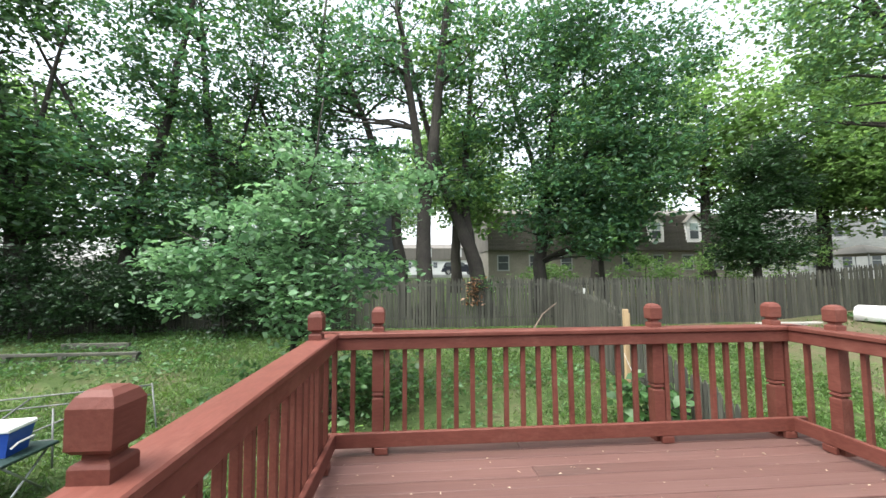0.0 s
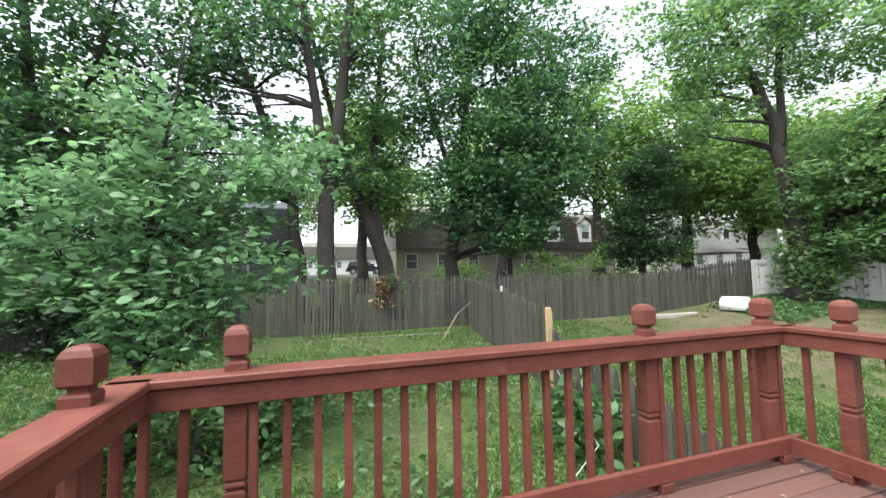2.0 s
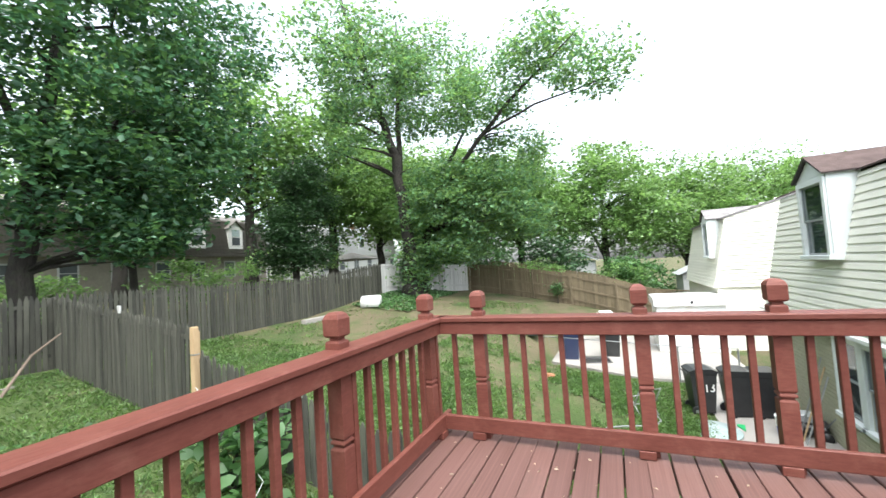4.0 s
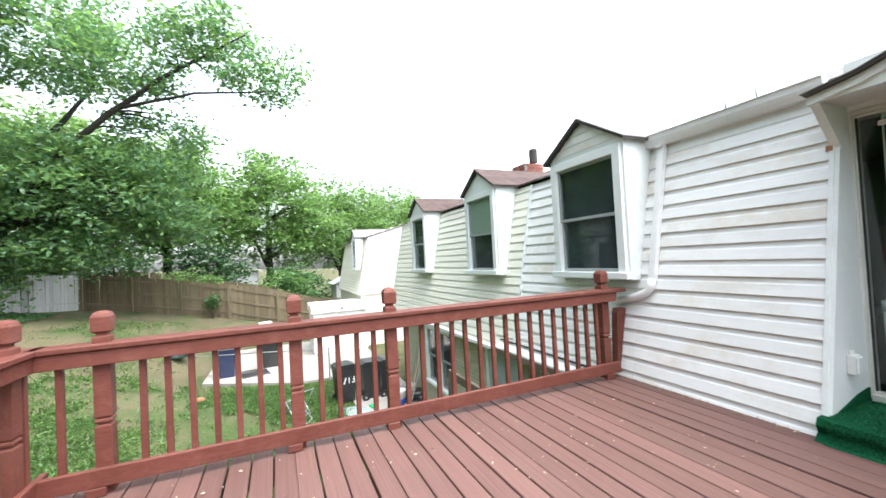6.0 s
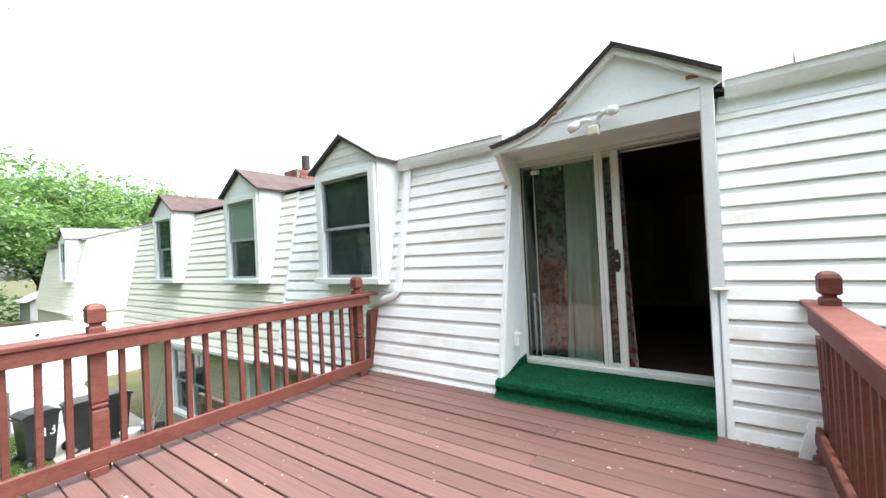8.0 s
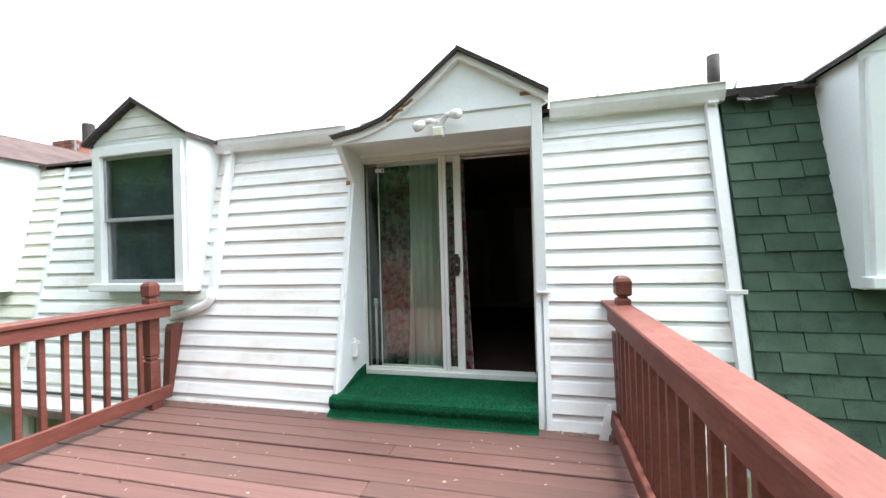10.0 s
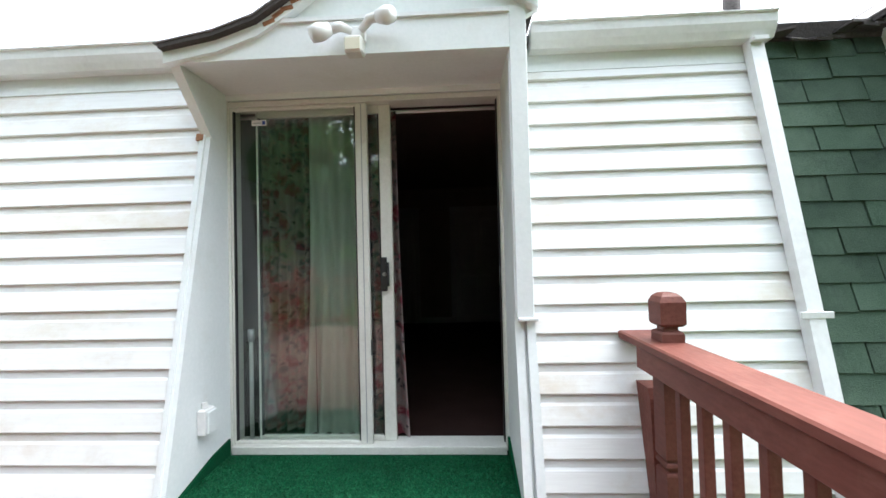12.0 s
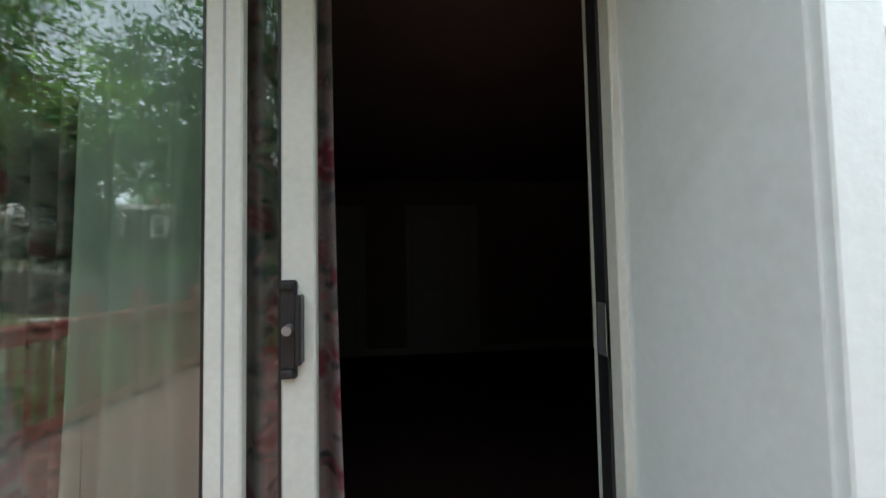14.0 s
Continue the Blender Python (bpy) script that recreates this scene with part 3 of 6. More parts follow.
tree("full spreading maple with low hanging boughs behind the fence",
     [[(5.35, 17, G(5, 17), 0.32), (5.5, 17, 4, 0.26), (6.1, 17, 8, 0.17), (6.8, 17, 13, 0.07)],
      [(5.5, 17, 4, 0.15), (7.2, 16.5, 6.5, 0.1), (9.2, 16, 8.5, 0.05)], [(5.6, 17, 5, 0.14), (4.6, 17, 8, 0.1), (3.8, 17, 11.5, 0.05)]],
     [(6.4, 16, 8.5, 3.6, 3, 3.6, 190), (8.6, 15.8, 5.4, 2.8, 2.4, 2.4, 130), (5.4, 15.8, 4.4, 1.9, 2, 1.8, 64), (10, 16, 7.8, 2.2, 2.2, 2.6, 90), (7, 16, 12.4, 4, 3, 2.4, 120), (11.6, 16.4, 11.4, 2.2, 2, 2.2, 44), (7.4, 15.6, 3.0, 1.7, 1.4, 0.9, 50)],
     M["leafa"], shift=0.22, seed=6, twigs=80, second=M["leafb"])
tree("small crooked tree behind the fence",
     [[(9.1, 19, G(9, 19), 0.16), (9.0, 19, 2.2, 0.13), (9.9, 19, 3.4, 0.08), (10.4, 19, 5, 0.04)], [(9.0, 19, 2.1, 0.1), (8.2, 19, 3.2, 0.05)]],
     [(9.4, 19, 4.2, 1.8, 1.5, 1.2, 50)], M["leafa"], shift=0.35, seed=7, twigs=14)
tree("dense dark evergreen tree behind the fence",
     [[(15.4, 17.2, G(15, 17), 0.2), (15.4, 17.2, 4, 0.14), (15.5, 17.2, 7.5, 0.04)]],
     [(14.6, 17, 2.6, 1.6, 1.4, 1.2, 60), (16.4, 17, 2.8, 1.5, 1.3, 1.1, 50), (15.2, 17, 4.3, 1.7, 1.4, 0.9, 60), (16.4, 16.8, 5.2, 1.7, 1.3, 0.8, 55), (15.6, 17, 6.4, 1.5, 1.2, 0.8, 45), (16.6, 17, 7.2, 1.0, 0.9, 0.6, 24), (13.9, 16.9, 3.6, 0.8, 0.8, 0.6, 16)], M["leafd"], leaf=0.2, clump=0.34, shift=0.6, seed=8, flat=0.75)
tree("large ivy-clad maple beside the corner of the fence",
     [[(18.0, 12.2, G(18, 12), 0.5), (17.9, 12.2, 3.0, 0.36), (17.5, 12.4, 7.5, 0.26), (16.4, 13.0, 11, 0.16), (14.6, 13.6, 16, 0.06)],
      [(18.5, 11.9, G(18, 12), 0.36), (19.0, 11.6, 3.4, 0.26), (20.0, 11.0, 6.5, 0.16), (21.5, 9.5, 10, 0.06)],
      [(17.6, 12.3, 6.8, 0.18), (18.4, 12.6, 11, 0.12), (18.8, 12.6, 16, 0.05)],
      [(19.0, 11.6, 3.4, 0.18), (18.6, 9.4, 6.5, 0.13), (17.8, 6.2, 9.2, 0.09), (17.2, 2.8, 11.4, 0.03)],
      [(18.2, 7.8, 8.0, 0.08), (17.4, 4.8, 8.7, 0.05), (17.0, 1.4, 9.0, 0.02)]],
     [(19.4, 10.4, 5.0, 2.8, 2.8, 2.6, 200), (18.6, 8.0, 4.8, 2.2, 2.2, 2.2, 120), (19.5, 6.2, 4.2, 1.8, 1.8, 1.8, 70), (18.8, 9.6, 2.4, 1.8, 1.8, 0.9, 50), (17.0, 13, 12, 3.6, 3, 3.4, 170), (20, 11, 12, 3.6, 3.4, 3.2, 160), (18.2, 7.6, 9.8, 2.4, 2.4, 1.6, 60),
      (17.6, 4.6, 11.2, 2.0, 2.2, 1.4, 50), (17.2, 2.2, 9.6, 1.5, 1.7, 1.1, 30), (20.5, 6.5, 7.5, 2.2, 2.2, 1.5, 50), (18.0, 12.1, 1.4, 0.55, 0.5, 1.6, 46), (18.9, 11.6, 2.0, 0.5, 0.5, 1.5, 30), (15.2, 13.5, 8.5, 1.8, 1.6, 2.2, 40), (13.6, 13.8, 12, 2.0, 1.8, 2.2, 30)],
     M["leafs"], leaf=0.23, shift=1.3, seed=9, twigs=110, second=M["leafc"])
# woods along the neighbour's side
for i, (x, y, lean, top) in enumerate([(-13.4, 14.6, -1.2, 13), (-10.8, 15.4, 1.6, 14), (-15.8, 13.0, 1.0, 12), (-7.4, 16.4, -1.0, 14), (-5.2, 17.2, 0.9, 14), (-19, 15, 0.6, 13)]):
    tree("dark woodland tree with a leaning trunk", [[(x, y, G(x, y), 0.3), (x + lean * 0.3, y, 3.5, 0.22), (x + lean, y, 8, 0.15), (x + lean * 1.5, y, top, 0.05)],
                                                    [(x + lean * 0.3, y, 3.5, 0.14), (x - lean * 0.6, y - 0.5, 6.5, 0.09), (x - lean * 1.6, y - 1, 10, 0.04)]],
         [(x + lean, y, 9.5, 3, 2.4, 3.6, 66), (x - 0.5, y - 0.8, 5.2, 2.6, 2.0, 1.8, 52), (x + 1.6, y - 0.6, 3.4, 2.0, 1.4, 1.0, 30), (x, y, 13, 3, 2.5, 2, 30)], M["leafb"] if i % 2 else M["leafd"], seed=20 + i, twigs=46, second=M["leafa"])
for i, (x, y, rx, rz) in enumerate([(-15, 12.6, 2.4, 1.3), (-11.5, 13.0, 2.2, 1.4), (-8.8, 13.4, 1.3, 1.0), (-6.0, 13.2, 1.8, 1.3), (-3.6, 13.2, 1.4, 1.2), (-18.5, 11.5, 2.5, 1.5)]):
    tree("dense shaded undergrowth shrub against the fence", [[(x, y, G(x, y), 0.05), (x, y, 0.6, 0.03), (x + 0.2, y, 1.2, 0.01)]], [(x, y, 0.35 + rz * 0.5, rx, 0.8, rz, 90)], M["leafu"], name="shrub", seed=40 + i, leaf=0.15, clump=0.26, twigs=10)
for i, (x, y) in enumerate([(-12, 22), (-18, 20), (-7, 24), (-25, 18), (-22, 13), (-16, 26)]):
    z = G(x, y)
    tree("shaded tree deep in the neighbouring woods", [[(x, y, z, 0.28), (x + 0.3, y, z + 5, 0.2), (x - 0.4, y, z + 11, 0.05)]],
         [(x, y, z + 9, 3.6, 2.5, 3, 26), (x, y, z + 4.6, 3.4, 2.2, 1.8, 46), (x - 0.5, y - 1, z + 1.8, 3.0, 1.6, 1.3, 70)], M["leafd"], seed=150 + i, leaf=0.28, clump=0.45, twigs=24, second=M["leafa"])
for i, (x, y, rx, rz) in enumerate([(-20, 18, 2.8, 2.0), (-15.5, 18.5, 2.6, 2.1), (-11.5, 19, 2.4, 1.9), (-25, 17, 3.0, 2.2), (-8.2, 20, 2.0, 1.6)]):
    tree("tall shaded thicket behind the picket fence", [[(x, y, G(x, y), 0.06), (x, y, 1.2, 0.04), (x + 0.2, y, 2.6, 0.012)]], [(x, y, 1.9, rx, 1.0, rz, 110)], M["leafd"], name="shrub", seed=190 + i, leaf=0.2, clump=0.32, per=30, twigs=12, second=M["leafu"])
# the sapling beside the deck
tree("pale green sapling with broad leaves beside the deck",
     [[(-2.3, 7.9, G(-2, 8), 0.07), (-2.2, 7.8, 1.5, 0.05), (-2.0, 7.7, 3.0, 0.03), (-1.7, 7.6, 4.8, 0.012)], [(-2.2, 7.8, 0.6, 0.04), (-3.0, 7.6, 1.6, 0.02), (-4.1, 7.4, 2.2, 0.008)]],
     [(-2.5, 7.5, 2.1, 1.3, 0.9, 0.9, 36), (-1.6, 7.7, 3.0, 1.1, 0.9, 0.7, 26), (-3.3, 7.4, 1.5, 0.9, 0.7, 0.5, 22), (-4.1, 7.4, 1.7, 0.55, 0.4, 0.22, 9), (-4.0, 7.3, 1.0, 0.5, 0.4, 0.25, 7), (-1.9, 7.5, 0.9, 1.2, 0.8, 0.8, 32), (-2.2, 7.7, 3.9, 0.5, 0.5, 0.3, 5), (-0.5, 7.8, 2.7, 0.7, 0.6, 0.5, 13), (0.1, 7.9, 3.4, 0.45, 0.4, 0.3, 6), (-0.8, 7.7, 1.6, 0.7, 0.6, 0.5, 12)],
     M["leafs"], leaf=0.145, clump=0.24, per=36, oval=True, seed=60, twigs=60, name="sapling", flat=0.7, aspect=0.5, droop=0.2)
for i, (x, y, z, r, h) in enumerate([(-1.5, 7.6, -0.8, 0.9, 0.8), (-0.6, 7.9, -0.7, 0.8, 0.6), (-2.8, 7.2, -0.9, 0.8, 0.6), (-0.9, 4.6, -1.2, 0.5, 0.9)]):
    tree("leafy weeds and vines beside the deck", [[(x, y, G(x, y), 0.03), (x, y, z, 0.02), (x, y + 0.1, z + h, 0.008)]], [(x, y, z + 0.1, r, 0.6, h, 50)], M["leafc"] if i == 3 else M["leafa"], name="shrub", seed=70 + i, oval=True, leaf=0.13, clump=0.17, per=14, twigs=10)
tree("broad-leaved pokeweed beside the divider fence", [[(3.85, 6.6, G(3.8, 6.6), 0.03), (3.9, 6.6, -0.9, 0.02), (3.9, 6.6, -0.3, 0.01)]], [(3.8, 6.4, -0.8, 0.48, 0.6, 0.55, 46)], M["leafa"], name="shrub", seed=80, oval=True, leaf=0.2, clump=0.14, per=6, twigs=16, droop=0.3)
# trees on the far side of the neighbours' yards
for i, (x, y, r, h) in enumerate([(33, 9, 4.4, 11.5), (36, 2.5, 4.6, 12.5), (40, -4, 5.0, 12.5), (45, -11, 5.4, 13), (31, 15, 4.4, 12), (52, -18, 6, 13), (27, 19, 4.2, 12)]):
    z = G(x, y)
    tree("broad light green tree behind the far yards", [[(x, y, z, 0.35), (x, y, z + 3.5, 0.25), (x + 0.5, y, z + h * 0.8, 0.08)], [(x, y, z + 2.6, 0.18), (x + 1.2, y + 1.2, z + 5.5, 0.08)]],
         [(x, y, z + h * 0.62, r, r, h * 0.36, 470), (x - r * 0.5, y - r * 0.7, z + h * 0.45, r * 0.6, r * 0.6, h * 0.22, 80), (x - r * 0.4, y + r * 0.7, z + h * 0.5, r * 0.6, r * 0.6, h * 0.24, 80)],
         M["leafc"], leaf=0.34, clump=0.5, per=22, seed=90 + i)
for i, (x, y, r, h) in enumerate([(-14, 30, 6, 14), (-4, 44, 6, 15), (12, 48, 7, 14), (24, 44, 7, 13), (36, 36, 6, 13), (-24, 24, 6, 14), (46, 26, 6, 12), (3, 27, 3.5, 13), (19, 24, 4.2, 15), (25, 22, 4.5, 15), (13, 27, 4, 15)]):
    z = G(x, y)
    tree("hazy light green tree beyond the far houses", [[(x, y, z, 0.4), (x, y, z + 5, 0.28), (x + 0.5, y, z + h * 0.85, 0.08)]],
         [(x, y, z + h * 0.68, r, r * 0.7, h * 0.32, 210), (x + r * 0.4, y, z + h * 0.5, r * 0.7, r * 0.6, h * 0.2, 70)], M["leafc"], leaf=0.42, clump=0.6, per=20, seed=110 + i)
for i, (x, y, r, h) in enumerate([(26, 6.5, 1.6, 2.0), (12.6, 20.5, 1.9, 2.4), (17.6, 21, 2.0, 2.6), (22.5, 22, 2.2, 2.8), (7.4, 21, 1.4, 2.0), (29, 2, 2.2, 2.4)]):
    z = G(x, y)
    tree("rounded green bush in the yards beyond", [[(x, y, z, 0.04), (x, y, z + h * 0.5, 0.03), (x, y, z + h * 0.9, 0.01)]], [(x, y, z + h * 0.6, r, r, h * 0.5, 60)], M["leafc"], name="shrub", seed=130 + i, leaf=0.2, clump=0.24, per=22, twigs=8)


for i, (x, y, r, h) in enumerate([(28.5, -5, 2.2, 3.4), (30, 0.5, 2.4, 3.2), (29, 5.5, 2.4, 3.6), (28, 10.5, 2.4, 3.8), (34, -8, 2.6, 3.6), (36, -13, 2.8, 3.6), (26.5, 14, 2.2, 3.6)]):
    z = G(x, y)
    tree("loose green hedge bush in a far yard", [[(x, y, z, 0.06), (x, y, z + h * 0.5, 0.04), (x, y, z + h * 0.9, 0.01)]], [(x, y, z + h * 0.5, r, r, h * 0.5, 80), (x - 0.6, y + 0.8, z + h * 0.8, r * 0.6, r * 0.6, h * 0.3, 24)], M["leafa"] if i % 2 else M["leafd"], name="shrub", seed=170 + i, leaf=0.28, clump=0.32, per=24, twigs=8)

tree("small leafy vine climbing at the tan fence", [[(22.0, 4.9, G(22, 4.9), 0.02), (22.0, 4.9, G(22, 4.9) + 0.5, 0.015), (22.05, 4.9, G(22, 4.9) + 1.0, 0.006)]], [(22.0, 4.9, G(22, 4.9) + 0.8, 0.25, 0.28, 0.4, 24)], M["leafa"], name="shrub", seed=139, leaf=0.11, clump=0.12, per=14, twigs=6)


def build_grass():
    rng = np.random.default_rng(5)
    n = 110000
    x, y = rng.uniform(-11, 9.5, n), 3.8 + 10 * rng.random(n) ** 1.2
    keep = np.array([noise.noise((a * 0.45, b * 0.45, 3)) + rng.normal() * 0.25 > -0.12 for a, b in zip(x, y)])
    x2, y2 = np.concatenate([rng.uniform(4.4, 20, 50000), rng.uniform(4.4, 13.2, 130000)]), np.concatenate([rng.uniform(-0.2, 13.6, 50000), rng.uniform(-0.2, 7.5, 130000)])
    keep2 = np.array([noise.noise((a * 0.4, b * 0.4, 3)) + 0.6 * noise.noise((a * 1.7, b * 1.7, 5)) + rng.normal() * 0.2 > (0.20 if b > 2.6 else -0.06) for a, b in zip(x2, y2)]) & ((x2 < 12.9) | (y2 > 4.5)) & ((x2 < 8.5) | (x2 > 13.1) | (y2 > 0.35))
    x, y = np.concatenate([x[keep], x2[keep2]]), np.concatenate([y[keep], y2[keep2]])
    c = np.stack([x, y, [G(a, b) + 0.045 for a, b in zip(x, y)]], axis=1)
    me = leaf_mesh("grass", c, 0.105, M["grass"], flat=-0.2, aspect=0.22, rng=rng, droop=-0.6)
    tagged(new("grass", me), "short uneven grass and weeds on the lawn", "grass", kind="stuff")
    # low broad weeds and ivy
    n = 15000
    x, y = rng.uniform(-16, 4, n), rng.uniform(4.2, 14, n)
    keep = np.array([noise.noise((a * 0.5, b * 0.5, 9)) + (0.45 if a < -5 and b > 9.6 else -0.10) + rng.normal() * 0.12 > 0.12 for a, b in zip(x, y)])
    c = np.stack([x[keep], y[keep], [G(a, b) + 0.10 + 0.08 * rng.random() for a, b in zip(x[keep], y[keep])]], axis=1)
    tagged(new("weeds", leaf_mesh("weeds", c, 0.11, M["leafa"], rng=rng, aspect=0.6)), "low broad-leaved weeds and ivy over the lawn", "weeds", kind="stuff")
    c = np.stack([rng.uniform(15.6, 21.6, 2600), rng.uniform(10.4, 13.6, 2600), np.zeros(2600)], axis=1)
    c[:, 2] = [G(a, b) + 0.1 for a, b, _ in c]
    tagged(new("ivy", leaf_mesh("ivy", c, 0.16, M["leafa"], rng=rng, aspect=0.7)), "green ivy round the foot of the large maple", "ivy", kind="stuff")


build_grass()

# ---------------------------------------------------------------- deck
WALL_Y, SLOPE = -1.34, 0.2
TILT = math.degrees(math.atan(SLOPE))
RX0, RX1, RY = -0.67, 3.25, 3.376


def wall_y(z):
    return WALL_Y - SLOPE * z


def build_deck():
    floor = thing("floor", "worn red-brown painted plank deck with open gaps", "deck", kind="structure")
    pitch, y, k = 0.1405, WALL_Y + 0.012, 0
    base = [mesh_of(box(0, 1, 0, 0.1315, -0.035, 0, 0.004), "board", M["deck"]) for _ in range(1)][0]
    while y < RY + 0.05:
        split = [(RX0 - 0.07, RX1 + 0.08)] if k % 3 else [(RX0 - 0.07, 1.25 + 0.4 * ((k * 7) % 3 - 1)), (1.254 + 0.4 * ((k * 7) % 3 - 1), RX1 + 0.08)]
        for a, b in split:
            part("board", base, None, floor, at=pose(a, y + random.uniform(-0.0025, 0.0025), random.uniform(-0.005, 0.003), random.uniform(-1.2, 1.2), 0, random.uniform(-0.06, 0.06)) @ Matrix.Diagonal((b - a, 1, 1, 1)))
        y += pitch
        k += 1
    frame_ = thing("deck_frame", "bare timber joists, beam and posts under the deck", "deck frame")
    for x in np.arange(RX0, RX1 + 0.1, 0.56):
        part("joist", box(x - 0.02, x + 0.02, WALL_Y + 0.05, RY + 0.02, -0.23, -0.04), M["bare"], frame_)
    part("rim_board", box(RX0 - 0.07, RX1 + 0.08, RY + 0.022, RY + 0.06, -0.24, -0.038), M["rail"], frame_)
    part("beam", box(RX0, RX1, 2.9, 3.0, -0.45, -0.232), M["bare"], frame_)
    for x in (RX0 + 0.1, 1.3, RX1 - 0.1):
        part("support_post", box(x - 0.06, x + 0.06, 2.89, 3.01, G(x, 2.95) - 0.2, -0.452), M["bare"], frame_)


build_deck()

POST = [(-0.18, 0.044), (0.40, 0.044), (0.408, 0.041), (0.414, 0.031), (0.424, 0.031), (0.428, 0.042), (0.436, 0.044), (0.446, 0.041), (0.452, 0.034), (0.458, 0.041), (0.466, 0.044),
        (0.952, 0.044), (0.960, 0.040), (0.966, 0.028), (0.978, 0.028), (0.982, 0.040), (0.992, 0.049), (1.078, 0.050), (1.100, 0.040), (1.112, 0.026), (1.116, 0.010)]


def railing(label, a, b, posts, inward, reach=0.07):
    """A run of railing from a to b with turned posts at the given distances; inward: the side of the deck, +1 or -1."""
    a, b = Vector((*a, 0)), Vector((*b, 0))
    length = (b - a).length
    ang = math.degrees(math.atan2(b.y - a.y, b.x - a.x))
    t = thing("railing", label, "railing", pose(a.x, a.y, 0, 0, 0, ang), "red-brown railings round the deck")
    s = inward
    lo, hi = sorted((-0.055 * s, 0.105 * s))
    part("top_rail", box(-reach, length + 0.07, lo, hi, 0.882, 0.92, 0.007), M["rail"], t)
    lo, hi = sorted((0.052 * s, 0.088 * s))
    part("upper_rail", box(-0.04, length + 0.04, lo, hi, 0.79, 0.88, 0.004), M["rail"], t)
    part("lower_rail", box(-0.04, length + 0.04, lo, hi, 0.055, 0.165, 0.005), M["rail"], t)
    pm = mesh_of(stack(POST), "post", M["rail"])
    bal = mesh_of(box(-0.018, 0.018, -0.018, 0.018, 0.06, 0.865, 0.003), "baluster", M["rail"])
    foot = mesh_of(box(-0.05, 0.05, -0.02, 0.02, 0, 0.052, 0.004), "block", M["rail"])
    for d in posts:
        part("post", pm, None, t, at=pose(d, 0, 0, 0, 0, random.uniform(-1.5, 1.5)))
        part("block", foot, None, t, at=pose(d + 0.03, 0.075 * s, 0.002))
    n = int(length / 0.134)
    for i in range(n):
        d = (i + 0.5) * length / n
        if all(abs(d - p) > 0.07 for p in posts):
            part("baluster", bal, None, t, at=pose(d, 0.031 * s, random.uniform(-0.006, 0.006), random.uniform(-0.4, 0.4), random.uniform(-0.5, 0.5)))
    return t


railing("red-brown painted wooden railing along the yard end of the deck", (RX0, RY), (RX1, RY), [0.40, 2.70, 3.77], -1)
railing("red-brown painted wooden railing beside the sapling, ending at the siding", (RX0, WALL_Y + 0.03), (RX0, RY - 0.115), [0.05, 2.44, 4.33], -1, 0.19)
railing("red-brown painted wooden railing above the neighbour's patio, with a spliced rail", (RX1, WALL_Y + 0.10), (RX1, RY - 0.115), [0.08, 2.37, 3.10, 4.23], 1, 0.16)

# ---------------------------------------------------------------- house
for x in (RX0, RX1):
    c = thing("wall_cleat", "red-brown board fixed to the siding below the rail end", "wooden cleat", group="wall cleats")
    part("board", extrude([(wall_y(0.06) + 0.02, 0.06), (wall_y(0.70) + 0.02, 0.70), (wall_y(0.70) + 0.13, 0.70), (wall_y(0.66) + 0.14, 0.66), (wall_y(0.06) + 0.06, 0.06)], "x", x - 0.03, x + 0.045), M["rail"], c)
def siding(parent, x0, x1, z0, z1, mat, step=0.129, off=0.0, base=None):
    """Lapped courses on the leaning wall, each a board of its own, from z0 up to z1."""
    key = (mat.name, round(step, 4))
    if key not in BOARDS:
        bm = extrude([(-0.01, 0), (0.021, 0), (0.0215, 0.004), (0.013, step * 0.62), (0.006, step * 0.72), (0.002, step + 0.006), (-0.01, step + 0.006)], "x", 0, 1)
        BOARDS[key] = mesh_of(bm, "siding_board", mat)
    c = math.cos(radians(TILT))
    z = z0
    while z < z1 - 0.03:
        part("siding_board", BOARDS[key], None, parent, at=pose(x0, wall_y(z) + off, z, TILT) @ Matrix.Diagonal((x1 - x0, 1, min(1, (z1 - z) / c / step), 1)))
        z += step * c


BOARDS = {}


def leaning_panel(x0, x1, z0, z1, depth=0.1, off=-0.012):
    return extrude([(wall_y(z0) + off, z0), (wall_y(z1) + off, z1), (wall_y(z1) + off - depth, z1), (wall_y(z0) + off - depth, z0)], "x", x0, x1)


DX0, DX1, DY, DZ0, DZ1 = -0.105, 1.515, -1.885, 0.18, 2.225
EAVE = 2.42
wall = thing("wall_north", "white vinyl-sided leaning upper wall of the row house", "house wall", kind="structure")
part("sheathing", leaning_panel(1.548, 3.07, -0.2, EAVE), M["trim"], wall)
part("sheathing", leaning_panel(3.07, 4.23, -0.2, 1.0), M["trim"], wall)
part("sheathing", leaning_panel(4.23, 5.22, -0.2, EAVE), M["trim"], wall)
part("sheathing", leaning_panel(-1.5, -0.10, -0.2, EAVE), M["trim"], wall)
siding(wall, 1.562, 3.07, -0.072, EAVE - 0.12, M["white"], 0.1424)
siding(wall, 3.07, 4.23, -0.212, 1.0, M["white"], 0.1424)
siding(wall, 4.23, 5.20, -0.212, EAVE - 0.05, M["white"], 0.1424)
siding(wall, -1.43, -0.183, -0.022, EAVE - 0.12, M["white"], 0.1348)
part("corner_strip", leaning_panel(1.543, 1.570, 0.0, 2.0, 0.03, 0.026), M["trim"], wall)
part("corner_strip", leaning_panel(-0.190, -0.150, 0.0, 1.0, 0.03, 0.022), M["trim"], wall)
part("corner_strip", leaning_panel(5.19, 5.24, -0.2, EAVE, 0.03, 0.03), M["trim"], wall)
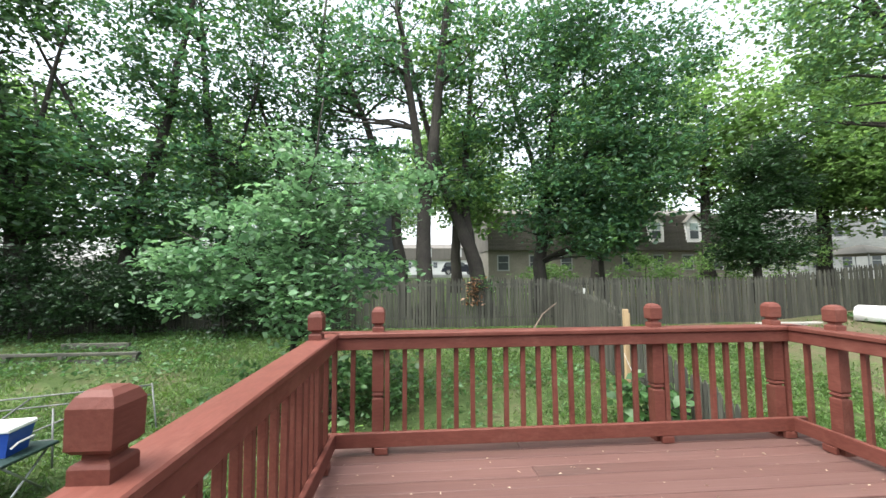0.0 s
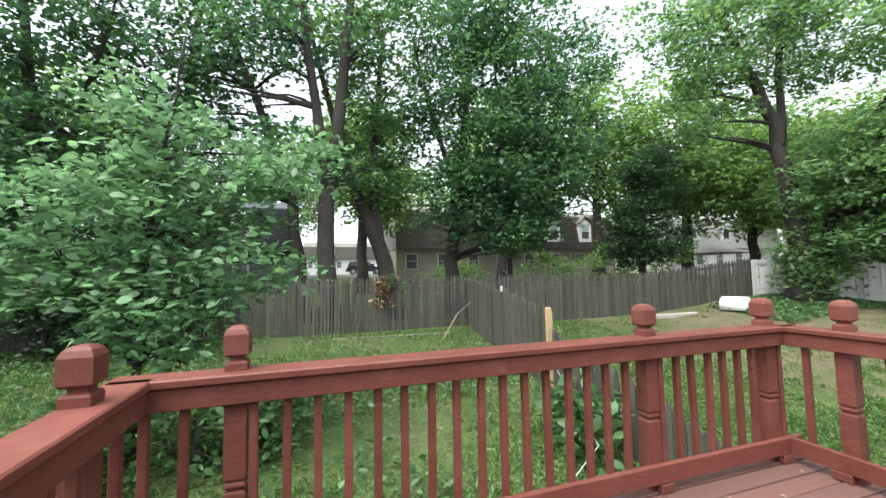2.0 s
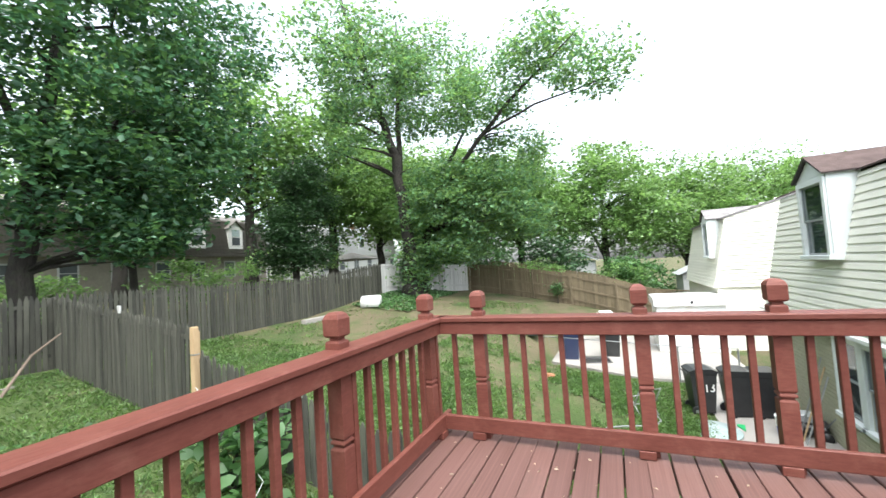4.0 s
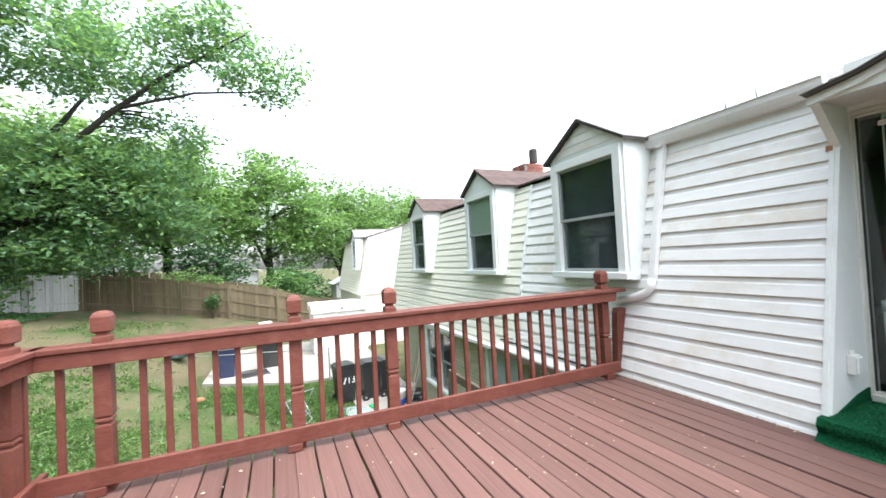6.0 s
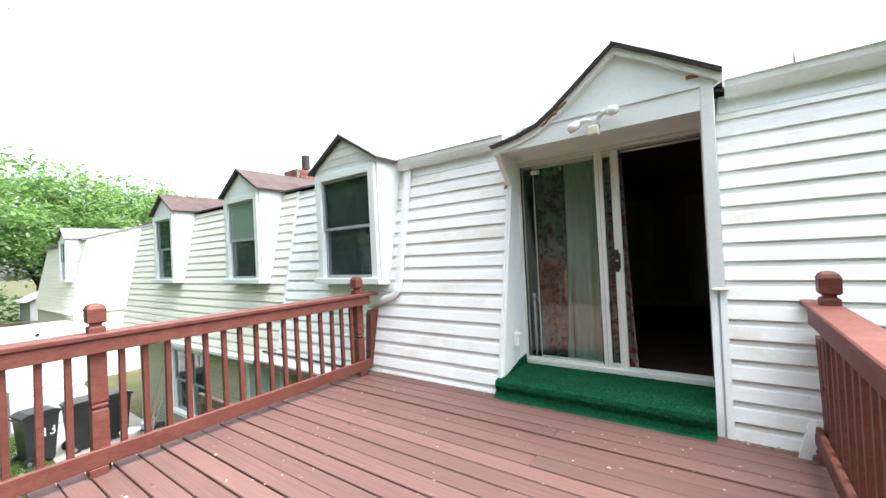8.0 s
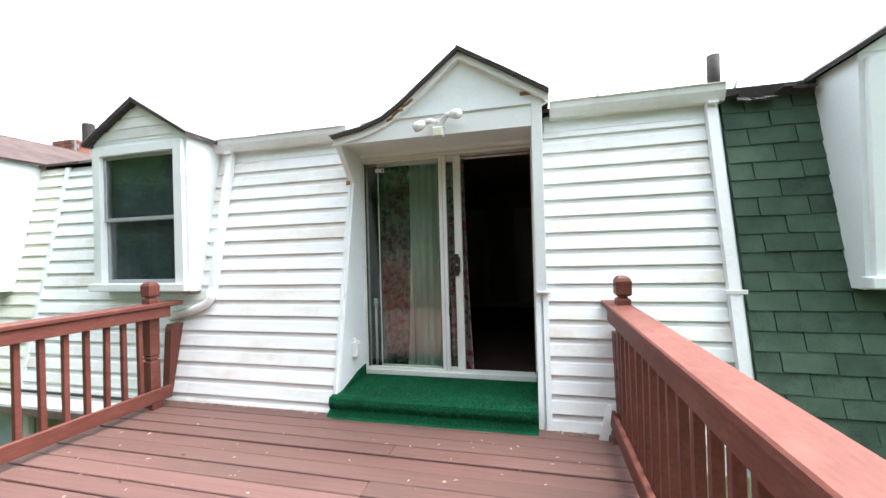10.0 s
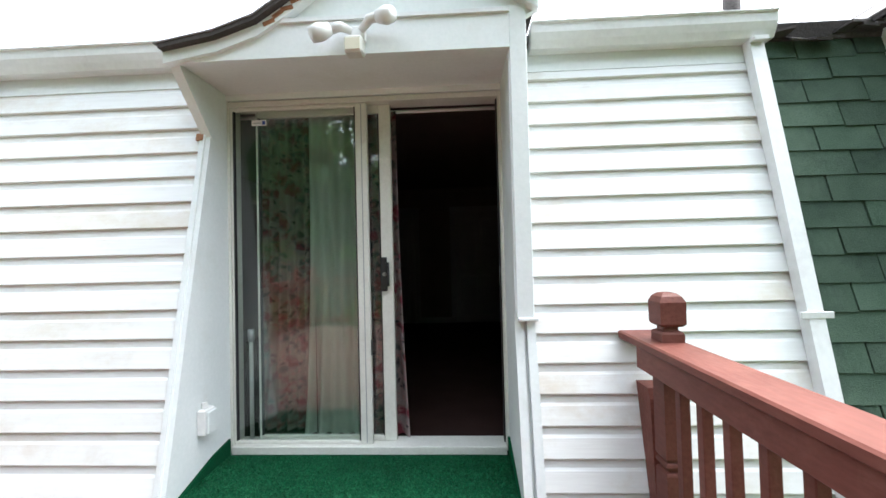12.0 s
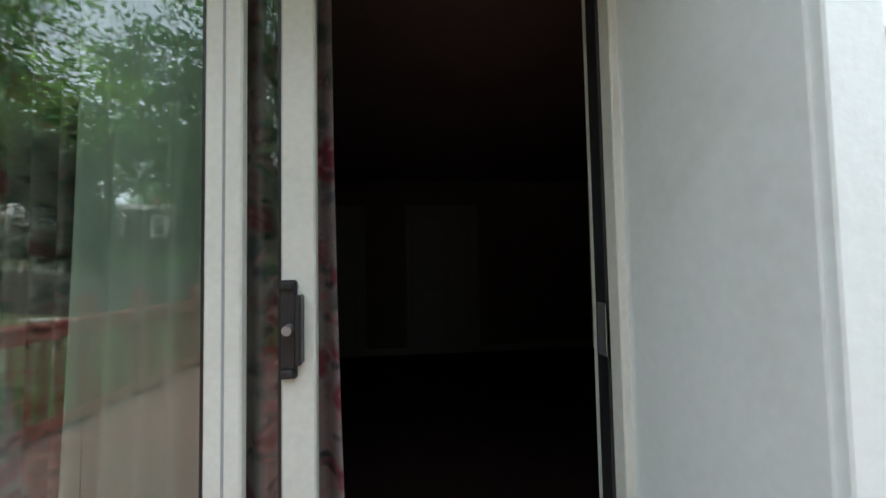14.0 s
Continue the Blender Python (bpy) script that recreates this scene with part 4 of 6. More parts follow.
part("frieze", extrude([(wall_y(2.28) + 0.012, 2.28), (wall_y(EAVE) + 0.012, EAVE), (wall_y(EAVE) - 0.05, EAVE), (wall_y(2.28) - 0.05, 2.28)], "x", 1.562, 3.07), M["trim"], wall)
part("frieze", extrude([(wall_y(2.28) + 0.012, 2.28), (wall_y(EAVE) + 0.012, EAVE), (wall_y(EAVE) - 0.05, EAVE), (wall_y(2.28) - 0.05, 2.28)], "x", -1.43, -0.2), M["trim"], wall)
# lower storey behind and under the deck
part("lower_wall", box(-6, 5.0, -1.75, -1.6, -2.7, -0.3), M["cream"], wall)
part("ledge", extrude([(-1.45, -0.03), (-1.16, -0.10), (-1.16, -0.125), (-1.45, -0.06)], "x", 3.36, 5.6), M["alu"], wall)
# Dark strip painted in for the shaded gap along the ledge.
part("ledge_shadow_gap", box(3.36, 5.6, -1.32, -1.30, -0.03, -0.008), M["darkedge"], wall)
part("ledge_fascia", box(3.36, 5.6, -1.18, -1.155, -0.20, -0.128), M["bare"], wall)
# cheeks beside the door
part("cheek", extrude([(DY, 0.0), (wall_y(0.0) + 0.012, 0.0), (wall_y(2.3) + 0.012, 2.3), (DY, 2.3)], "x", 1.518, 1.545), M["trim"], wall)
part("cheek", extrude([(DY, 0.0), (wall_y(0.0) + 0.012, 0.0), (wall_y(1.0) + 0.012, 1.0), (-1.49, 1.0), (-1.49, 2.3), (DY, 2.3)], "x", -0.135, -0.095), M["trim"], wall)
part("corner_board", box(-0.180, -0.100, -1.495, -1.472, 0.985, 2.46, 0.003), M["trim"], wall)
part("corner_board", box(-0.180, -0.155, -1.80, -1.496, 1.0, 2.46), M["trim"], wall)
part("flashing", box(-0.20, -0.105, -1.56, -1.462, 0.972, 0.988, 0.003), M["trim"], wall)
part("soffit", box(-0.1, 1.545, -1.89, -1.47, 2.262, 2.285), M["trim"], wall)
part("wall_behind", box(-0.13, 1.545, -1.99, -1.93, 2.225, 2.6), M["trim"], wall)

# gabled hood over the door
hood = thing("door_hood", "pale grey-white gable hood with a swept shingled roof over the door", "porch hood", kind="structure")
TOP = [(-0.235, 2.475), (0.10, 2.685), (0.448, 2.895), (0.75, 2.66), (0.95, 2.505), (1.10, 2.41), (1.30, 2.345), (1.565, 2.30)]
part("gable_board", extrude([(-0.19, 2.42)] + [(x, z - 0.03) for x, z in TOP[:6]] + [(1.05, 2.40)], "y", -1.53, -1.487), M["trim"], hood)
part("header_board", extrude([(-0.10, 2.255), (1.545, 2.255), (1.56, 2.285), (1.30, 2.33), (1.08, 2.395), (0.98, 2.425), (-0.10, 2.425)], "y", -1.486, -1.462), M["trim"], hood)
part("header_lip", box(-0.10, 1.0, -1.462, -1.448, 2.418, 2.436), M["alu"], hood)
part("rake_trim", extrude([(x, z) for x, z in TOP] + [(x, z - 0.055) for x, z in TOP[::-1]], "y", -1.49, -1.44), M["trim"], hood)
part("roof_sheet", extrude([(x, z + 0.022) for x, z in TOP] + [(x, z + 0.001) for x, z in TOP[::-1]], "y", -3.2, -1.405), M["darkedge"], hood)
tabs = mesh_of(box(0, 1, -0.145, 0.0, 0, 0.007), "shingle", M["greyroof"])
for (xa, za), (xb, zb) in zip(TOP, TOP[1:]):
    ln, an = math.hypot(xb - xa, zb - za), math.degrees(math.atan2(zb - za, xb - xa))
    for k in range(6):
        part("shingle", tabs, None, hood, at=pose(xa, -1.40 - k * 0.15, za + 0.024 + 0.001 * k, 0, -an, 0) @ Matrix.Diagonal((ln + 0.02, 1, 1, 1)))
part("bracket", extrude([(-1.475, 2.26), (-1.80, 2.26), (-1.78, 1.98), (-1.735, 1.955)], "x", 1.513, 1.565), M["trim"], hood)
part("rust_patch", extrude([(-1.70, 1.95), (-1.745, 1.95), (-1.75, 2.0), (-1.71, 1.99)], "x", 1.55, 1.59), M["rust"], hood)
part("rot_patch", box(0.99, 1.06, -1.462, -1.452, 2.43, 2.465, 0.006), M["rust"], hood)
for k in range(5):
    part("rot_patch", box(-0.03, 0.03, 0, 0.006, -0.011, 0.011, 0.003), M["rust"], hood, at=pose(0.86 + 0.045 * k, -1.442, 2.545 - 0.032 * k + 0.006 * (k % 2), 0, 34 - 12 * (k % 3), 0))
part("rot_patch", box(-0.16, -0.02, -1.486, -1.482, 2.50, 2.53, 0.001), M["rust"], hood)

# roof, gutters, downspouts
roof = thing("roof", "low-pitched shingled roof of the row of houses", "roof", kind="structure")
part("roof_sheet", extrude([(-1.78, EAVE + 0.03), (-1.78, EAVE + 0.06), (-6.0, 3.9), (-6.0, 3.8)], "x", -14, 5.02), M["greyroof"], roof)
part("roof_sheet", extrude([(-1.78, EAVE + 0.03), (-1.78, EAVE + 0.06), (-6.0, 3.9), (-6.0, 3.8)], "x", 5.022, 12.4), M["brown"], roof)
part("back_slope", extrude([(-6.0, 3.9), (-11, 2.4), (-11, 2.2), (-6.0, 3.8)], "x", -14, 12.4), M["greyroof"], roof)
GUT = [(0, 0.12), (0, 0), (0.075, 0), (0.095, 0.035), (0.11, 0.07), (0.112, 0.115), (0.125, 0.12), (0.125, 0.126), (0.104, 0.126), (0.10, 0.075), (0.07, 0.01), (0.006, 0.01), (0.006, 0.12)]


def gutter(x0, x1):
    t = thing("gutter", "white metal roof gutter with grime along its lip", "gutter", group="gutters")
    y = wall_y(EAVE) + 0.015
    part("trough", extrude([(y + p, EAVE - 0.04 + q) for p, q in GUT], "x", x0, x1), M["alu"], t)
    for x in (x0, x1):
        part("end_cap", extrude([(y, EAVE + 0.08), (y, EAVE - 0.04), (y + 0.075, EAVE - 0.04), (y + 0.11, EAVE + 0.03), (y + 0.113, EAVE + 0.086)], "x", x - 0.004, x + 0.004), M["alu"], t)
    return t


gutter(1.58, 3.08)
gutter(-1.50, -0.25)


def downspout(x, z_top, z_bottom, elbow):
    t = thing("downspout", "white rectangular metal downspout strapped to the leaning wall", "downspout", group="downspouts")
    w = 0.035
    prof = lambda z: wall_y(z) + 0.02
    part("pipe", extrude([(prof(z_top), z_top), (prof(z_bottom), z_bottom), (prof(z_bottom) + 0.055, z_bottom), (prof(z_top) + 0.055, z_top)], "x", x - w, x + w), M["alu"], t)
    part("outlet", box(x - w, x + w, prof(z_top), prof(z_top) + 0.09, z_top, EAVE - 0.04), M["alu"], t)
    if elbow:
        y = prof(z_bottom) + 0.03
        smooth(part("elbow", tube([(x, y, z_bottom + 0.03), (x + 0.01, y + 0.01, z_bottom - 0.05), (x + 0.06, y + 0.02, z_bottom - 0.11), (x + 0.16, y + 0.03, z_bottom - 0.15), (x + 0.45, y + 0.04, z_bottom - 0.23)], 0.042, 10), M["alu"], t))
    else:
        part("strap", box(x - 0.07, x + 0.07, prof(0.98) + 0.05, prof(0.98) + 0.064, 0.965, 0.995, 0.002), M["alu"], t)
    return t


downspout(2.90, 2.36, 0.98, True)
downspout(-1.42, 2.36, -0.9, False)


def window_unit(parent, cx, y, z0, z1, w, dark, blind=False, frame_mat=None):
    """A double-hung window set in a dormer face."""
    f = frame_mat or M["trim"]
    win = part("window", box(cx - w / 2 - 0.10, cx - w / 2, y - 0.03, y + 0.035, z0 - 0.02, z1 + 0.09, 0.003), f, parent)
    part("jamb", box(cx + w / 2, cx + w / 2 + 0.10, y - 0.03, y + 0.035, z0 - 0.02, z1 + 0.09, 0.003), f, win)
    part("head", box(cx - w / 2 - 0.002, cx + w / 2 + 0.002, y - 0.03, y + 0.034, z1, z1 + 0.088, 0.003), f, win)
    part("sill", box(cx - w / 2 - 0.14, cx + w / 2 + 0.14, y - 0.03, y + 0.07, z0 - 0.075, z0 - 0.002, 0.006), f, win)
    zm = (z0 + z1) / 2 - 0.02
    for a, b, d in ((zm, z1, 0.0), (z0, zm + 0.03, -0.025)):
        for q in ((cx - w / 2, cx - w / 2 + 0.03, a, b), (cx + w / 2 - 0.03, cx + w / 2, a, b), (cx - w / 2 + 0.03, cx + w / 2 - 0.03, a, a + 0.035), (cx - w / 2 + 0.03, cx + w / 2 - 0.03, b - 0.03, b)):
            part("sash", box(q[0], q[1], y - 0.03 + d, y + d, q[2], q[3], 0.002), M["sash"], win)
        pane = part("pane", box(cx - w / 2 + 0.03, cx + w / 2 - 0.03, y - 0.018 + d, y - 0.012 + d, a + 0.035, b - 0.03), M["dimglass"], win)
        pane.visible_shadow = False
    # Dark sheet just behind the glass in place of an unlit room.
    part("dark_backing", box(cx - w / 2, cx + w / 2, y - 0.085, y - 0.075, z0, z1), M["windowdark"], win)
    if blind:
        part("blind", box(cx - w / 2 + 0.02, cx + w / 2 - 0.02, y - 0.036, y - 0.031, zm + 0.03, z1 - 0.01), M["blind"], win)
    return win


M["sash"] = material("grey_window_sash", (0.28, 0.30, 0.30), (0.36, 0.38, 0.38), 0.5, 40, 3, 0.05)


def dormer(cx, label, roofmat, blind, w=1.02, sided=False, off=0.0):
    t = thing("dormer", label, "dormer window", group="dormers along the row")
    y, z0, eave, apex = -1.40 + off, 1.0, 2.48, 2.83
    x0, x1 = cx - w / 2, cx + w / 2
    for a, b in ((x0, x0 + 0.03), (x1 - 0.03, x1)):
        part("cheek", extrude([(y, z0), (y, eave), (-2.1 + off, eave), (wall_y(eave) - 0.02 + off, eave), (wall_y(z0) - 0.02 + off, z0)], "x", a, b), M["trim"], t)
    ww = w - 0.22
    for q in ((x0 + 0.03, cx - ww / 2, z0, eave), (cx + ww / 2, x1 - 0.03, z0, eave), (cx - ww / 2, cx + ww / 2, z0, z0 + 0.06), (cx - ww / 2, cx + ww / 2, 2.40, eave)):
        part("face_board", box(q[0], q[1], y - 0.03, y - 0.002, q[2], q[3]), M["trim"], t)
    part("gable", extrude([(x0, eave), (x1, eave), (cx, apex)], "y", y - 0.02, y + 0.004), M["trim"], t)
    if sided:
        for k in range(3):
            zz = eave + 0.03 + k * 0.1
            h = (apex - zz) / (apex - eave) * w / 2
            part("siding_board", extrude([(cx - h, zz), (cx + h, zz), (cx + max(h - 0.13, 0.02), zz + 0.085), (cx - max(h - 0.13, 0.02), zz + 0.085)], "y", y + 0.002, y + 0.012), M["white"], t)
    window_unit(t, cx, y + 0.004, z0 + 0.085, 2.35, ww - 0.04, True, blind)
    for s in (-1, 1):
        edge = cx + s * (w / 2 + 0.06)
        ln = math.hypot(w / 2 + 0.06, apex + 0.045 - eave)
        part("roof_slope", extrude([(cx, apex + 0.045), (edge, eave + 0.005), (edge, eave - 0.02), (cx, apex + 0.01)], "y", -3.1 + off, y + 0.07), M["darkedge"], t)
        an = math.degrees(math.atan2(apex + 0.045 - eave, (w / 2 + 0.06)))
        for k in range(4):
            f0 = k / 4
            part("shingle", box(-0.005, ln / 4 + 0.012, -1.9, 0.0, 0, 0.008), roofmat, t,
                 at=pose(edge + (cx - edge) * f0, y + 0.075, eave + 0.004 + (apex + 0.041 - eave) * f0 + 0.002, 0, -an if s < 0 else 180 + an, 0) if s < 0 else
                 pose(edge + (cx - edge) * f0, y + 0.075, eave + 0.004 + (apex + 0.041 - eave) * f0 + 0.002, 0, 0, 0) @ Matrix.Rotation(radians(an), 4, "Y") @ Matrix.Diagonal((-1, 1, 1, 1)))
    return t


dormer(3.65, "white gabled dormer with a dark double-hung window and grey roof", M["greyroof"], False, 1.165, True)
dormer(6.22, "pale blue-white gabled dormer with a half-drawn blind and brown roof", M["brown"], True, 1.125)
dormer(9.49, "pale blue-white gabled dormer with a dark window and brown roof", M["brown"], False, 1.10)
dormer(-2.65, "pale grey gabled dormer on the green-shingled house next door", M["greyroof"], False, 1.1)

# cream neighbour house
cream = thing("neighbour_house", "cream vinyl-sided row house with a leaning upper storey", "house")
part("sheathing", leaning_panel(5.242, 12.2, -0.15, EAVE), M["cream"], cream)
siding(cream, 5.242, 5.66, -0.1, EAVE, M["cream"], 0.138)
siding(cream, 6.78, 8.94, -0.1, EAVE, M["cream"], 0.138)
siding(cream, 10.04, 12.2, -0.1, EAVE, M["cream"], 0.138)
siding(cream, 5.66, 6.78, -0.1, 1.0, M["cream"], 0.138)
siding(cream, 8.94, 10.04, -0.1, 1.0, M["cream"], 0.138)
part("eave_board", box(5.242, 12.2, wall_y(0) - 0.2, wall_y(0) + 0.16, -0.19, -0.14), M["alu"], cream)
for x0, x1, z0, z1 in ((5.04, 7.80, -2.6, -0.16), (9.20, 11.35, -2.6, -0.16), (7.80, 9.20, -2.6, -1.62), (7.80, 9.20, -0.34, -0.16), (8.40, 8.60, -1.62, -0.34)):
    part("lower_wall", box(x0, x1, -1.62, -1.42, z0, z1), M["khaki"], cream)
lap = mesh_of(extrude([(-0.005, 0), (0.016, 0), (0.004, 0.135), (-0.005, 0.135)], "x", 0, 1), "siding_board", M["cream"])
brick_me = mesh_of(box(0, 0.205, 0, 0.012, 0, 0.066, 0.003), "brick", M["khaki"])
rest = bmesh.new()
for k in range(30):
    z = -2.45 + k * 0.076
    x = 5.05 - 0.1075 * (k % 2)
    while x < 11.1:
        x += 0.215
        if -1.70 < z < -0.3 and 7.55 < x < 9.32 or 4.95 < x < 6.26 and z < -0.22 or x > 11.13:
            continue
        if 6.2 < x < 8.5:
            part("brick", brick_me, None, cream, at=pose(x, -1.421, z))
        else:
            bmesh.ops.create_cube(rest, size=1, matrix=Matrix.Translation((x + 0.1025, -1.415, z + 0.033)) @ Matrix.Diagonal((0.205, 0.012, 0.066, 1)))
part("brickwork", rest, M["khaki"], cream)["kind"] = "stuff"
window_unit(cream, 8.1, -1.40, -1.60, -0.36, 0.62, True)
window_unit(cream, 8.9, -1.40, -1.60, -0.36, 0.62, True)
d = part("back_door", box(5.25, 6.15, -1.41, -1.37, -2.3, -0.3, 0.004), M["bluegrey"], cream, "dark glazed patio door")
part("door_frame", box(5.17, 5.248, -1.41, -1.36, -2.3, -0.25), M["doorframe"], d)
part("door_frame", box(6.152, 6.23, -1.41, -1.36, -2.3, -0.25), M["doorframe"], d)
# posts and beam of the porch under the upper storey
part("awning_beam", box(5.06, 6.6, -0.84, -0.78, -0.80, -0.665), M["bare"], cream)
part("awning_post", box(5.08, 5.18, -0.85, -0.76, -2.3, -0.80), M["bare"], cream)
part("awning_post", box(6.48, 6.58, -0.85, -0.76, -2.3, -0.80), M["bare"], cream)

# the next house of the row, across a gap
far = thing("neighbour_house", "pale cream row house standing beyond the patio", "house")
FX = 17.5
part("sheathing", extrude([(wall_y(-0.1), -0.1), (wall_y(EAVE), EAVE), (-6, 3.6), (-9, EAVE), (-9, -0.1)], "x", FX, FX + 6), M["cream"], far)
siding(far, FX, FX + 6, -0.1, EAVE, M["cream"])
part("lower_wall", box(FX + 0.05, FX + 6, -8, -1.42, -2.6, -0.12), M["cream"], far)
for k in range(19):
    part("siding_board", lap, None, far, at=pose(FX + 0.04, -8, -2.5 + k * 0.128, 0, 0, 90) @ Matrix.Diagonal((6.58, 1, 1, 1)))
part("roof_edge", extrude([(wall_y(EAVE) + 0.12, EAVE - 0.02), (wall_y(EAVE) + 0.12, EAVE + 0.05), (-6, 3.72), (-6, 3.62)], "x", FX - 0.05, FX + 6.05), M["greyroof"], far)
endlap = mesh_of(extrude([(-0.005, 0), (0.034, 0), (0.004, 0.135), (-0.005, 0.135)], "x", 0, 1), "siding_board", M["cream"])
for k in range(28):
    z = -0.08 + k * 0.128
    y1 = wall_y(z) - 0.03 if z < EAVE else wall_y(EAVE) - (z - EAVE) * 3.4
    if y1 > -5.5:
        part("siding_board", endlap, None, far, at=Matrix.Translation((FX - 0.004, -5.6, z)) @ Matrix.Rotation(radians(90), 4, "Z") @ Matrix.Diagonal((y1 + 5.6, 1, 1, 1)))
w_ = part("end_window", box(FX - 0.05, FX - 0.036, -4.05, -3.2, 0.55, 2.05, 0.004), M["trim"], far)
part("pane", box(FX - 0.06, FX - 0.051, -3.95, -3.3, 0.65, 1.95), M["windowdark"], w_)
dormer(18.5, "white box dormer on the cream house beyond the gap", M["greyroof"], False, 1.0)

# green-shingled house next door
green = thing("neighbour_house", "row house hung with green asphalt shingles", "house")
part("sheathing", leaning_panel(-14, -1.502, -0.25, EAVE + 0.02), M["shingle"], green)
tab = mesh_of(extrude([(0, 0), (0.293, 0.002), (0.296, 0.15), (0.003, 0.15)], "y", 0.0, 0.009), "shingle", M["shingle"])
row = 0
z = -0.2
while z < EAVE - 0.05:
    first = 0.15 if row % 2 else 0.30
    part("shingle", tab, None, green, at=pose(-1.50 - first, wall_y(z) + 0.013, z, TILT + 3.5) @ Matrix.Diagonal((first / 0.30, 1, 1, 1)))
    xx = -1.50 - first - 0.30
    while xx > -3.6:
        part("shingle", tab, None, green, at=pose(xx, wall_y(z) + 0.013 + random.uniform(0, 0.005), z + random.uniform(-0.008, 0.008), TILT + 3.5 + random.uniform(-1, 1.5), random.uniform(-1.0, 1.0)))
        xx -= 0.30
    z += 0.131
    row += 1
for k in range(7):
    x = -1.54 - 0.075 * k
    part("torn_shingle", box(0, 0.085, 0, 0.15, 0, 0.012), M["darkedge"], green, at=pose(x - 0.08, wall_y(EAVE) - 0.03, EAVE - 0.02 + 0.03 * random.random(), random.uniform(-35, 10), random.uniform(-12, 12), random.uniform(-10, 10)))
part("ragged_edge", extrude([(wall_y(EAVE) + 0.03, EAVE - 0.03), (wall_y(EAVE) + 0.05, EAVE + 0.05), (wall_y(EAVE) - 0.2, EAVE + 0.08), (wall_y(EAVE) - 0.2, EAVE - 0.03)], "x", -2.3, -1.52), M["darkedge"], green)
part("lower_wall", box(-14, -6.01, -1.75, -1.6, -2.7, -0.25), M["brick"], green)


def pipe_thing(name, label, pts, r, mat, cat="vent pipe"):
    t = thing(name, label, cat, pose(*pts[0]))
    o = Vector(pts[0])
    smooth(part("pipe", tube([Vector(p) - o for p in pts], r, 10), mat, t))
    return t


v = pipe_thing("vent_pipe", "dark metal plumbing vent standing on the roof", [(-1.62, -2.2, 2.52), (-1.62, -2.2, 2.92)], 0.05, M["darkedge"])
part("flashing", stack([(0.0, 0.12), (0.06, 0.07), (0.1, 0.055)], 12), M["alu"], v)
pipe_thing("antenna_mast", "thin bent metal antenna mast on the roof", [(-1.78, -2.3, 2.55), (-1.86, -2.35, 2.75), (-2.03, -2.4, 2.95)], 0.012, M["steel"], "antenna")
for x, y in ((-0.75, -2.6), (2.75, -2.6), (2.45, -2.6)):
    pipe_thing("roof_pin", "thin grey pipe stub on the roof", [(x, y, 2.70), (x, y, 2.97)], 0.012, M["steel"], "pipe stub")
ch = thing("chimney", "square red brick chimney with a metal flue", "chimney", pose(7.75, -3.6, 2.85))
bk = mesh_of(box(-0.1, 0.1, -0.045, 0.045, 0, 0.06, 0.004), "brick", M["brick"])
part("core", box(-0.26, 0.26, -0.26, 0.26, -0.2, 0.55), M["concrete"], ch)
for c in range(8):
    for s in range(4):
        for k in range(2):
            part("brick", bk, None, ch, at=Matrix.Rotation(radians(90 * s), 4, "Z") @ pose(-0.14 + 0.225 * k + (0.04 if c % 2 else 0), 0.225 + 0.002, c * 0.07))
part("flue", stack([(0.5, 0.09), (0.78, 0.09), (0.8, 0.075)], 12, cx=-0.5, cy=0.2), M["darkedge"], ch)

# ---------------------------------------------------------------- sliding door
door = thing("door_1", "white sliding glass patio door standing half open", "sliding door", kind="structure")
F = M["doorframe"]
part("jamb", box(DX1 - 0.011, DX1 + 0.02, DY - 0.11, DY + 0.012, DZ0, DZ1, 0.003), F, door)
part("jamb", box(DX0 - 0.02, DX0 + 0.028, DY - 0.11, DY + 0.012, DZ0, DZ1, 0.003), F, door)
part("jamb_groove", box(DX0 + 0.0285, DX0 + 0.036, DY - 0.075, DY - 0.03, DZ0 + 0.02, DZ1 - 0.03), M["black"], door)
part("head_track", box(DX0 + 0.028, DX1 - 0.012, DY - 0.11, DY + 0.012, DZ1 - 0.03, DZ1, 0.003), F, door)
part("sill_track", box(DX0 + 0.028, DX1 - 0.012, DY - 0.11, DY + 0.03, DZ0 - 0.015, DZ0 + 0.03, 0.003), F, door)
part("frame_strip", box(DX0 - 0.06, DX1 + 0.03, DY + 0.0125, DY + 0.022, DZ1 + 0.002, DZ1 + 0.04), M["trim"], door)


